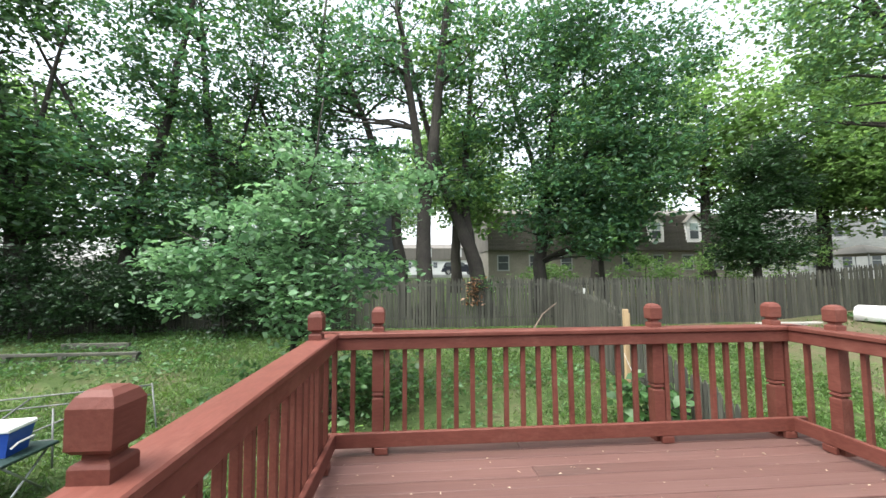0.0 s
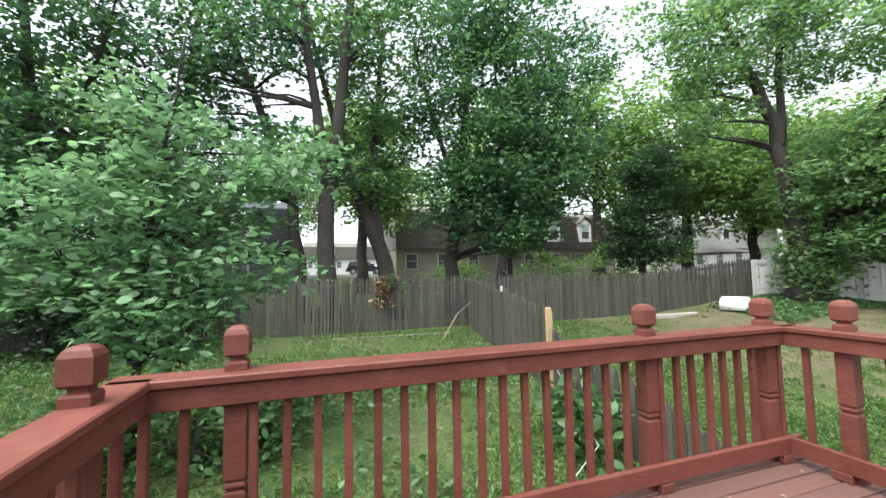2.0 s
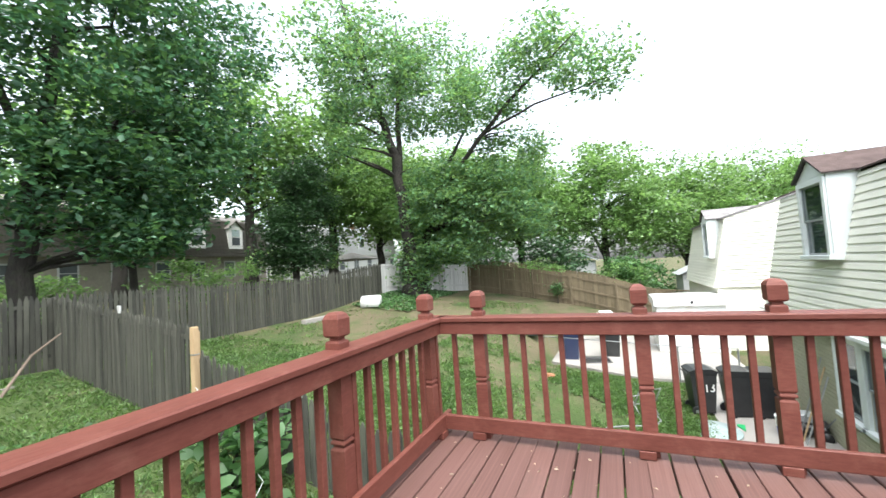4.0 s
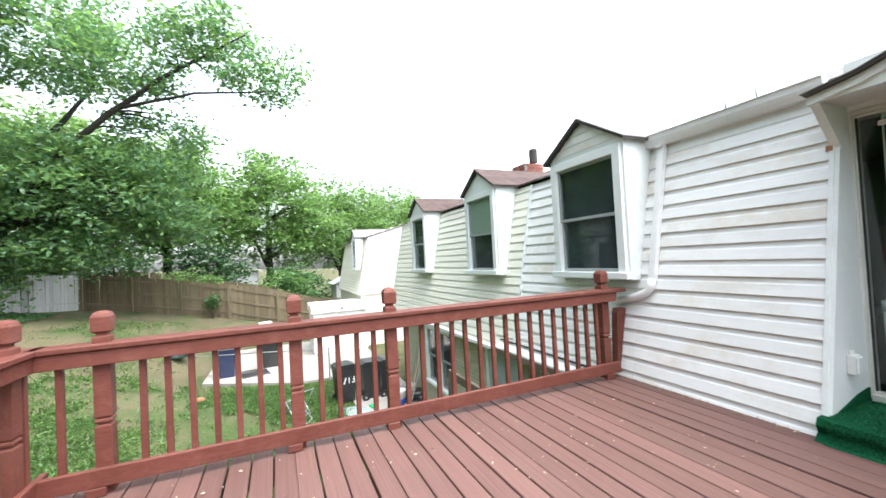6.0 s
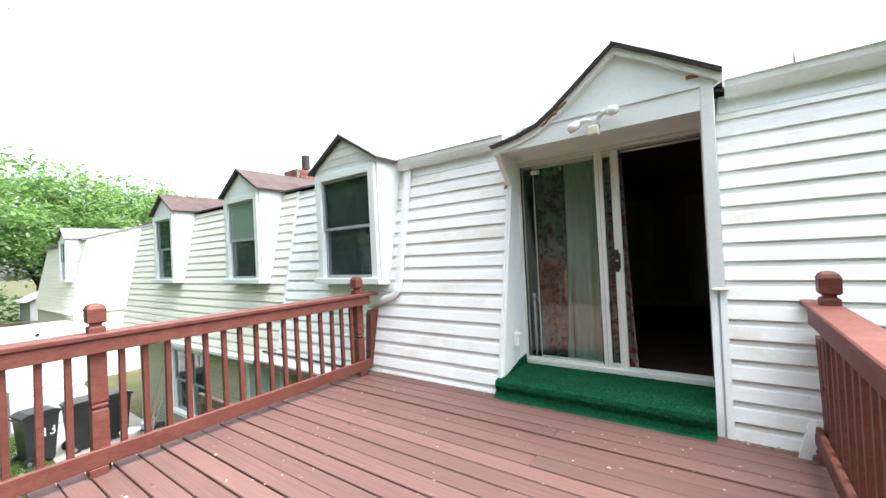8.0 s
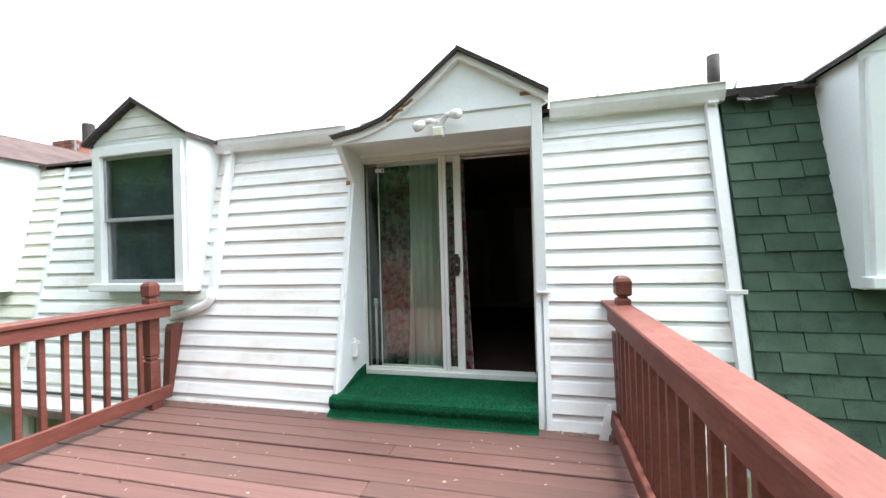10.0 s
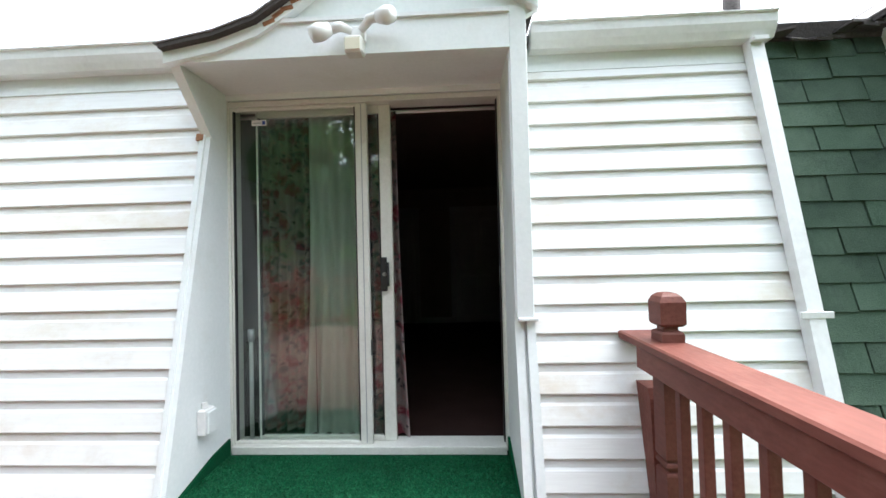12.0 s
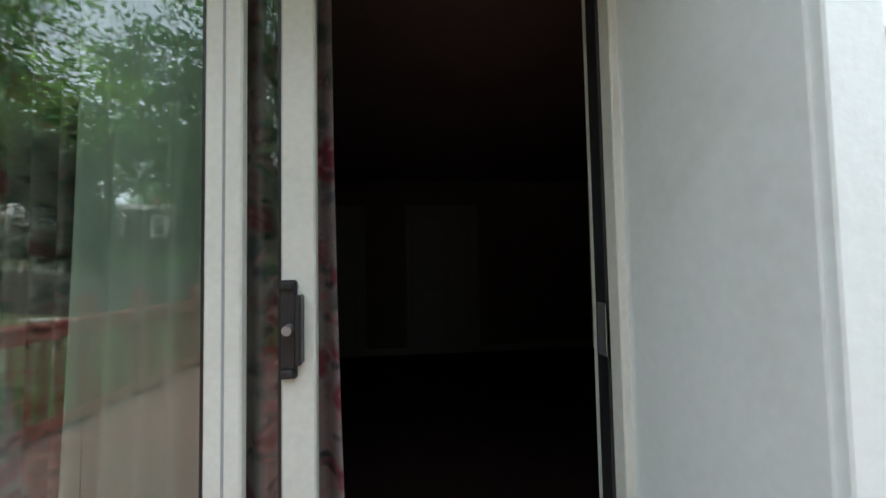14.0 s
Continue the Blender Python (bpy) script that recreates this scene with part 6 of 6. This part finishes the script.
def wheelie_bin(x, y, turn, number=""):
    t = thing("wheeled_bin", "black wheeled trash bin" + (" with white painted numbers 713" if number else " with a closed lid"), "trash bin", pose(x, y, G(x, y), 0, 0, turn) @ Matrix.Diagonal((0.84, 0.84, 0.95, 1)), "trash bins on the patio")
    b = part("body", stack([(0.06, 0.23), (0.55, 0.27), (0.92, 0.30), (0.95, 0.31), (0.98, 0.31)]), M["black"], t)
    part("lid", extrude([(-0.33, 0.98), (0.36, 0.98), (0.36, 1.01), (0.2, 1.07), (-0.2, 1.07), (-0.33, 1.02)], "y", -0.32, 0.32), M["black"], t)
    part("bar", tube([(-0.36, -0.26, 0.96), (-0.36, 0.26, 0.96)], 0.016, 8), M["black"], t)
    for s in (-1, 1):
        w = part("wheel", tube([(-0.22, s * 0.25, 0.11), (-0.22, s * 0.30, 0.11)], 0.11, 16), M["black"], t)
        part("hub", tube([(-0.22, s * 0.301, 0.11), (-0.22, s * 0.31, 0.11)], 0.04, 10), M["steel"], w)
    if number:
        cu = bpy.data.curves.new("number", "FONT")
        cu.body, cu.size, cu.extrude, cu.align_x = number, 0.27, 0.002, "CENTER"
        cu.materials.append(M["whiteplastic"])
        o = new("number", cu)
        o.parent = t
        o["label"] = "white painted house number"
        o.matrix_basis = pose(0.05, -0.293, 0.56, 86)
    return t


wheelie_bin(10.72, 0.44, -80, "713")
wheelie_bin(10.70, -0.22, -86)
wheelie_bin(10.74, -0.72, -88)
tabl = thing("round_table_top", "pale round glass table top lying on the patio edge", "table top", pose(9.6, 0.5, G(9.6, 0.5) + 0.03))
smooth(part("disc", stack([(0, 0.50), (0.012, 0.52), (0.03, 0.52), (0.04, 0.5)], 40), M["bluegrey"], tabl))
bu = thing("bucket", "white and blue plastic bucket by the wall", "bucket", pose(9.75, -0.75, G(9.7, -0.8)))
smooth(part("body", stack([(0, 0.14), (0.2, 0.152)], 20), M["blueplastic"], bu))
smooth(part("rim", stack([(0.201, 0.153), (0.36, 0.168), (0.37, 0.175), (0.4, 0.175)], 20), M["whiteplastic"], bu))
gr = thing("garden_scoop", "small bright green plastic scoop on the patio", "scoop", pose(9.9, -0.1, G(9.9, -0.1) + 0.01))
part("blade", extrude([(-0.16, 0), (0.12, -0.06), (0.16, 0.0), (0.12, 0.08)], "z", 0, 0.05), M["greenplastic"], gr)
lm = thing("yard_machine", "dark garden machine with a bent tube handle by the wall", "lawn mower", pose(9.9, -1.1, G(9.9, -1.1), 0, 0, 70))
part("deck_housing", box(-0.3, 0.3, -0.22, 0.22, 0.1, 0.28, 0.04), M["black"], lm)
part("engine", box(-0.14, 0.14, -0.14, 0.14, 0.281, 0.45, 0.03), M["sash"], lm)
smooth(part("handle", tube([(-0.25, -0.18, 0.25), (-0.7, -0.18, 0.9), (-0.7, 0.18, 0.9), (-0.25, 0.18, 0.25)], 0.013, 8), M["steel"], lm))
for sx in (-0.26, 0.26):
    for sy in (-0.25, 0.21):
        smooth(part("wheel", tube([(sx, sy, 0.1), (sx, sy + 0.04, 0.1)], 0.1, 14), M["black"], lm))
pl = thing("leaning_poles", "pale poles leaning on the cream wall", "poles")
for i in range(3):
    part("pole", tube([(9.4 + 0.15 * i, -0.9, G(9.4, -0.9)), (9.55 + 0.1 * i, -1.36, -1.1 + 0.15 * i)], 0.014, 6), M["post" if i == 1 else "steel"], pl)
tagged(part("patio", box(8.6, 13.0, -1.42, 0.25, -2.42, -2.28, 0.01), M["concrete"]), "pale concrete patio behind the houses", "patio", kind="structure")
tagged(part("path", extrude([(12.9, -1.4), (20, -1.4), (20, 4.2), (14.75, 4.3), (13.2, 1.6)], "z", -2.45, -2.265), M["concrete"]), "pale concrete yard slab", "paving", kind="structure")

sh = thing("shed", "white sided garden shed with a pale flat roof", "shed", pose(16.6, 0.0, -2.265))
part("body", box(0, 2.0, -1.44, 0.70, 0, 1.70, 0.01), M["white"], sh)
lap2 = mesh_of(extrude([(-0.005, 0), (0.014, 0), (0.004, 0.13), (-0.005, 0.13)], "x", 0, 1), "siding_board", M["white"])
for k in range(13):
    part("siding_board", lap2, None, sh, at=Matrix.Translation((-0.002, -1.44, 0.03 + k * 0.126)) @ Matrix.Rotation(radians(90), 4, "Z") @ Matrix.Diagonal((2.14, 1, 1, 1)))
part("roof", extrude([(-0.10, 1.66), (2.1, 1.66), (2.1, 1.90), (1.9, 1.95), (0.05, 1.95), (-0.08, 1.88)], "y", -1.52, 0.78), M["whiteplastic"], sh)
part("knob", stack([(0, 0.05), (0.03, 0.04)], 12), M["black"], sh, at=pose(-0.10, -0.42, 1.78, 0, -90))
CX = lambda y: 12.85 + 0.36 * max(y, 0)
cl = thing("chain_link_fence", "grey chain-link fence with pipe rails across the yard", "fence")
for i in range(5):
    y = 4.6 - i * 1.35
    part("post", tube([(CX(y), y, G(CX(y), y)), (CX(y), y, G(CX(y), y) + 1.05)], 0.022, 8), M["steel"], cl)
part("top_pipe", tube([(CX(4.6), 4.6, G(CX(4.6), 4.6) + 1.03), (CX(0), 0, G(CX(0), 0) + 1.03), (CX(-0.8), -0.8, G(CX(-0.8), -0.8) + 1.03)], 0.016, 8), M["steel"], cl)
wires = bmesh.new()
for i in range(64):
    for s in (-1, 1):
        y0 = 4.6 - i * 0.085
        y1 = y0 + s * 0.9
        if -0.8 < y1 < 4.6:
            tube([(CX(y0), y0, G(CX(y0), y0) + 0.05), (CX(y1), y1, G(CX(y1), y1) + 1.0)], 0.0022, 3, wires)
part("mesh_wire", wires, M["steel"], cl)["kind"] = "stuff"
for x, y, tall, mat in ((15.3, 3.65, 0.9, "navy"), (15.9, 2.3, 0.85, "black")):
    b = thing("storage_bin", "plastic bin standing on the neighbour's slab", "bin", pose(x, y, -2.265), "bins on the slab")
    part("body", stack([(0, 0.24), (tall * 0.9, 0.29), (tall * 0.92, 0.31), (tall, 0.31)]), M[mat], b)
    part("lid", box(-0.33, 0.33, -0.33, 0.33, tall, tall + 0.05, 0.015), M["black"], b)
mt = thing("rubber_mat", "black rubber mat lying on the pale slab", "mat", pose(15.0, 2.8, -2.262, 0, 0, 12))
part("sheet", box(-0.35, 0.45, -0.45, 0.4, 0, 0.025, 0.01), M["black"], mt)
part("folded_edge", box(0.2, 0.46, -0.42, 0.36, 0.026, 0.06, 0.015), M["black"], mt)
bb = thing("garden_table", "white stacked-slab garden pedestal on the pale slab", "garden table", pose(18.5, 2.5, -2.265, 0, 0, 12))
part("pedestal", box(-0.14, 0.14, -0.14, 0.14, 0, 1.05, 0.02), M["whiteplastic"], bb)
for h, z0, z1 in ((0.30, 1.051, 1.10), (0.42, 1.101, 1.15), (0.33, 1.151, 1.19), (0.24, 1.191, 1.28)):
    part("slab", box(-h * 0.8, h * 0.8, -h, h, z0, z1, 0.012), M["whiteplastic"], bb)
gc = thing("folding_chair", "bare grey tube frame of a folding chair on the lawn", "chair", pose(9.9, 1.65, G(9.9, 1.65), 0, 0, 115))
for s_ in (-0.22, 0.22):
    smooth(part("side_tube", tube([(s_, -0.25, 0.015), (s_, 0.05, 0.22), (s_, 0.34, 0.62)], 0.013, 8), M["steel"], gc))
    smooth(part("leg", tube([(s_ * 0.9, 0.22, 0.015), (s_ * 0.9, -0.16, 0.32)], 0.012, 8), M["steel"], gc))
for y_, z_ in ((0.33, 0.6), (0.05, 0.22), (-0.16, 0.32), (0.22, 0.02)):
    smooth(part("cross_tube", tube([(-0.22, y_, z_), (0.22, y_, z_)], 0.011, 8), M["steel"], gc))
for x, y, r, mat, lab in ((16.2, 5.3, 0.42, "darkgreen", "crumpled dark tarp heaped at the slab edge"), (16.0, 5.75, 0.34, "concrete", "pale crumpled sack heaped at the slab edge"), (11.04, 3.8, 0.13, "rust", "small brown clod lying on the lawn")):
    hp = thing("heap", lab, "heap", pose(x, y, G(x, y) - 0.02))
    bm = bmesh.new()
    bmesh.ops.create_icosphere(bm, subdivisions=3, radius=r)
    for v in bm.verts:
        v.co *= 1 + 0.45 * noise.noise(v.co * (1.6 / r) + Vector((x, y, 0)))
        v.co.z = max(v.co.z * 0.7 + r * 0.3, 0)
    smooth(part("lump", bm, M[mat], hp))
hose = thing("garden_hose", "pale hose trailing across the lawn", "hose")
pts = [(8.0 + i * 0.25, 2.4 - 0.14 * i + 0.25 * math.sin(i * 0.9), 0) for i in range(10)]
smooth(part("hose_line", tube([(x, y, G(x, y) + 0.05) for x, y, _ in pts], 0.02, 6), M["steel"], hose))
ln_ = thing("clothesline", "thin pale line slung low across the lawn", "rope")
part("rope", tube([(-1.0, 4.3, -1.25), (1.5, 4.6, -1.3), (3.6, 5.8, -0.95), (4.2, 7.8, -0.2)], 0.0035, 5), M["whiteplastic"], ln_)

# ---------------------------------------------------------------- distance
def far_house(label, x0, x1, y, z0, wallmat, roofmat, dormers, eave=2.6, top=5.3, depth=8.0):
    t = thing("row_house", label, "house", pose(0, 0, 0))
    part("wall", box(x0, x1, y, y + depth, z0 - 0.5, z0 + eave), wallmat, t)
    part("roof", extrude([(y - 0.3, z0 + eave - 0.05), (y + 0.35, z0 + top), (y + depth / 2, z0 + top + 1.0), (y + depth - 0.35, z0 + top), (y + depth + 0.3, z0 + eave - 0.05)], "x", x0 - 0.05, x1 + 0.05), roofmat, t)
    n = int((top - eave) / 0.28)
    for k in range(n):
        f = k / n
        part("shingle_course", box(x0 - 0.06, x1 + 0.06, -0.03, 0.0, 0, 0.25), roofmat, t, at=pose(0, y - 0.3 + 0.65 * f, z0 + eave - 0.05 + (top - eave) * f, 12))
    for cx in dormers:
        d_ = part("dormer", extrude([(cx - 0.65, z0 + 3.2), (cx + 0.65, z0 + 3.2), (cx + 0.65, z0 + 4.9), (cx, z0 + 5.45), (cx - 0.65, z0 + 4.9)], "y", y - 0.25, y + 2), M["whiteplastic"] if wallmat is not M["greywall"] else M["greywall"], t)
        part("dormer_roof", extrude([(cx - 0.8, z0 + 4.85), (cx, z0 + 5.52), (cx + 0.8, z0 + 4.85), (cx, z0 + 5.62)], "y", y - 0.4, y + 2), roofmat, d_)
        # Opaque panes painted with the interior dark.
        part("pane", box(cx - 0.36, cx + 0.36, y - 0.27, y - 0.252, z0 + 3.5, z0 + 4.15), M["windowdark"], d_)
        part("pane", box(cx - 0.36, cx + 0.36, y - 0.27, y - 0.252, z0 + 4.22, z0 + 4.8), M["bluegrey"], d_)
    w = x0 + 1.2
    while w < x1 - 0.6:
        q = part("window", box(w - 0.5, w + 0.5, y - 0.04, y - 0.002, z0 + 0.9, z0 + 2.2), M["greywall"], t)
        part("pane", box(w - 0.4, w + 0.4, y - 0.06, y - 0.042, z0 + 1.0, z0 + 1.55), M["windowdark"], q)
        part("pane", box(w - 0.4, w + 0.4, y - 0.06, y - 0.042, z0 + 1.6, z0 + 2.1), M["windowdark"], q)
        w += 2.6
    part("chimney", box(x1 - 4.3, x1 - 3.9, y + 3.4, y + 3.8, z0 + top + 0.6, z0 + top + 1.5), M["brick"], t)
    return t


far_house("tan brick row house with a steep grey-brown dormered roof", 6.0, 26.5, 31, 0.9, M["tanwall"], M["tanroof"], (20.0, 23.3), top=5.6)
far_house("grey-white sided row house beyond the fence", 31.0, 46, 29, 0.9, M["greywall"], M["greywall"], (33.9, 38.2), top=5.4)
far_house("dark-sided house seen between the trunks", -8.4, -1.4, 30, 0.6, M["darkwall"], M["darkwall"], (-4.6,), top=5.6)
far_house("distant pale house beyond the road", -2, 20, 78, 2.2, M["greywall"], M["tanroof"], (3, 9), top=5.0)
sd = thing("patio_canopy", "pale peaked garden canopy behind the fence", "canopy", pose(30.5, 24.5, G(30, 24)))
part("canopy", stack([(1.9, 2.0), (1.95, 2.0), (2.6, 0.1)]), M["tanwall"], sd)
for sx in (-1.9, 1.9):
    for sy in (-1.9, 1.9):
        part("pole", box(sx - 0.03, sx + 0.03, sy - 0.03, sy + 0.03, 0, 1.9), M["steel"], sd)
tagged(part("road", extrude([(-60, 50), (60, 50), (60, 58), (-60, 58)], "z", 1.25, 1.66), M["asphalt"]), "pale road beyond the houses", "road", kind="structure")


def parked_car(x, y, z, mat, label, turn=0):
    t = thing("car", label, "car", pose(x, y, z, 0, 0, turn), "parked cars")
    part("body", extrude([(-2.3, 0.35), (-2.3, 0.75), (-2.0, 0.95), (-1.2, 1.0), (1.0, 1.0), (2.1, 0.9), (2.35, 0.7), (2.35, 0.35)], "y", -0.85, 0.85), mat, t)
    part("cabin", extrude([(-2.1, 1.0), (-1.8, 1.55), (-0.4, 1.65), (0.5, 1.55), (1.15, 1.0)], "y", -0.75, 0.75), mat, t)
    for a, b in ((-1.75, -0.75), (-0.65, 0.6)):
        part("side_window", box(a, b, -0.765, -0.752, 1.08, 1.48), M["windowdark"], t)
    for sx in (-1.45, 1.45):
        for sy in (-0.86, 0.70):
            w = smooth(part("wheel", tube([(sx, sy, 0.33), (sx, sy + 0.16, 0.33)], 0.33, 18), M["black"], t))
            part("rim", tube([(sx, sy - 0.012, 0.33), (sx, sy - 0.002, 0.33)], 0.2, 14), M["steel"], w)
    for sx in (-2.34, 2.36):
        part("lamp", box(sx - 0.02, sx + 0.02, -0.75, -0.45, 0.62, 0.78), M["whiteplastic"], t)
    return t


parked_car(6.0, 51.2, 1.66, M["carbody"], "dark blue sport utility car parked on the road")
parked_car(7.2, 55.5, 1.66, M["carwhite"], "white car parked across the road")
parked_car(-3.2, 47.0, G(-3, 47), M["carbody"], "dark car parked beside the trees", 90)
# houses and a raised deck in the yards beyond
os_ = thing("garden_shed", "small grey shed with a pale roof in a far yard", "shed", pose(28, -3.2, G(28, -3)))
part("body", box(-1.4, 1.4, -1.6, 1.6, 0, 2.4), M["greywall"], os_)
part("roof", extrude([(-1.8, 2.35), (0, 3.1), (1.8, 2.35), (0, 3.2)], "x", -1.6, 1.6), M["sash"], os_)
os2 = thing("garden_shed", "small pale shed among the far trees", "shed", pose(33, 4.6, G(33, 4.6) + 0.6))
part("body", box(-1.0, 1.0, -1.3, 1.3, -0.8, 1.6), M["greywall"], os2)
part("roof", extrude([(-1.6, 1.55), (0, 2.2), (1.6, 1.55), (0, 2.3)], "x", -1.3, 1.3), M["bluegrey"], os2)
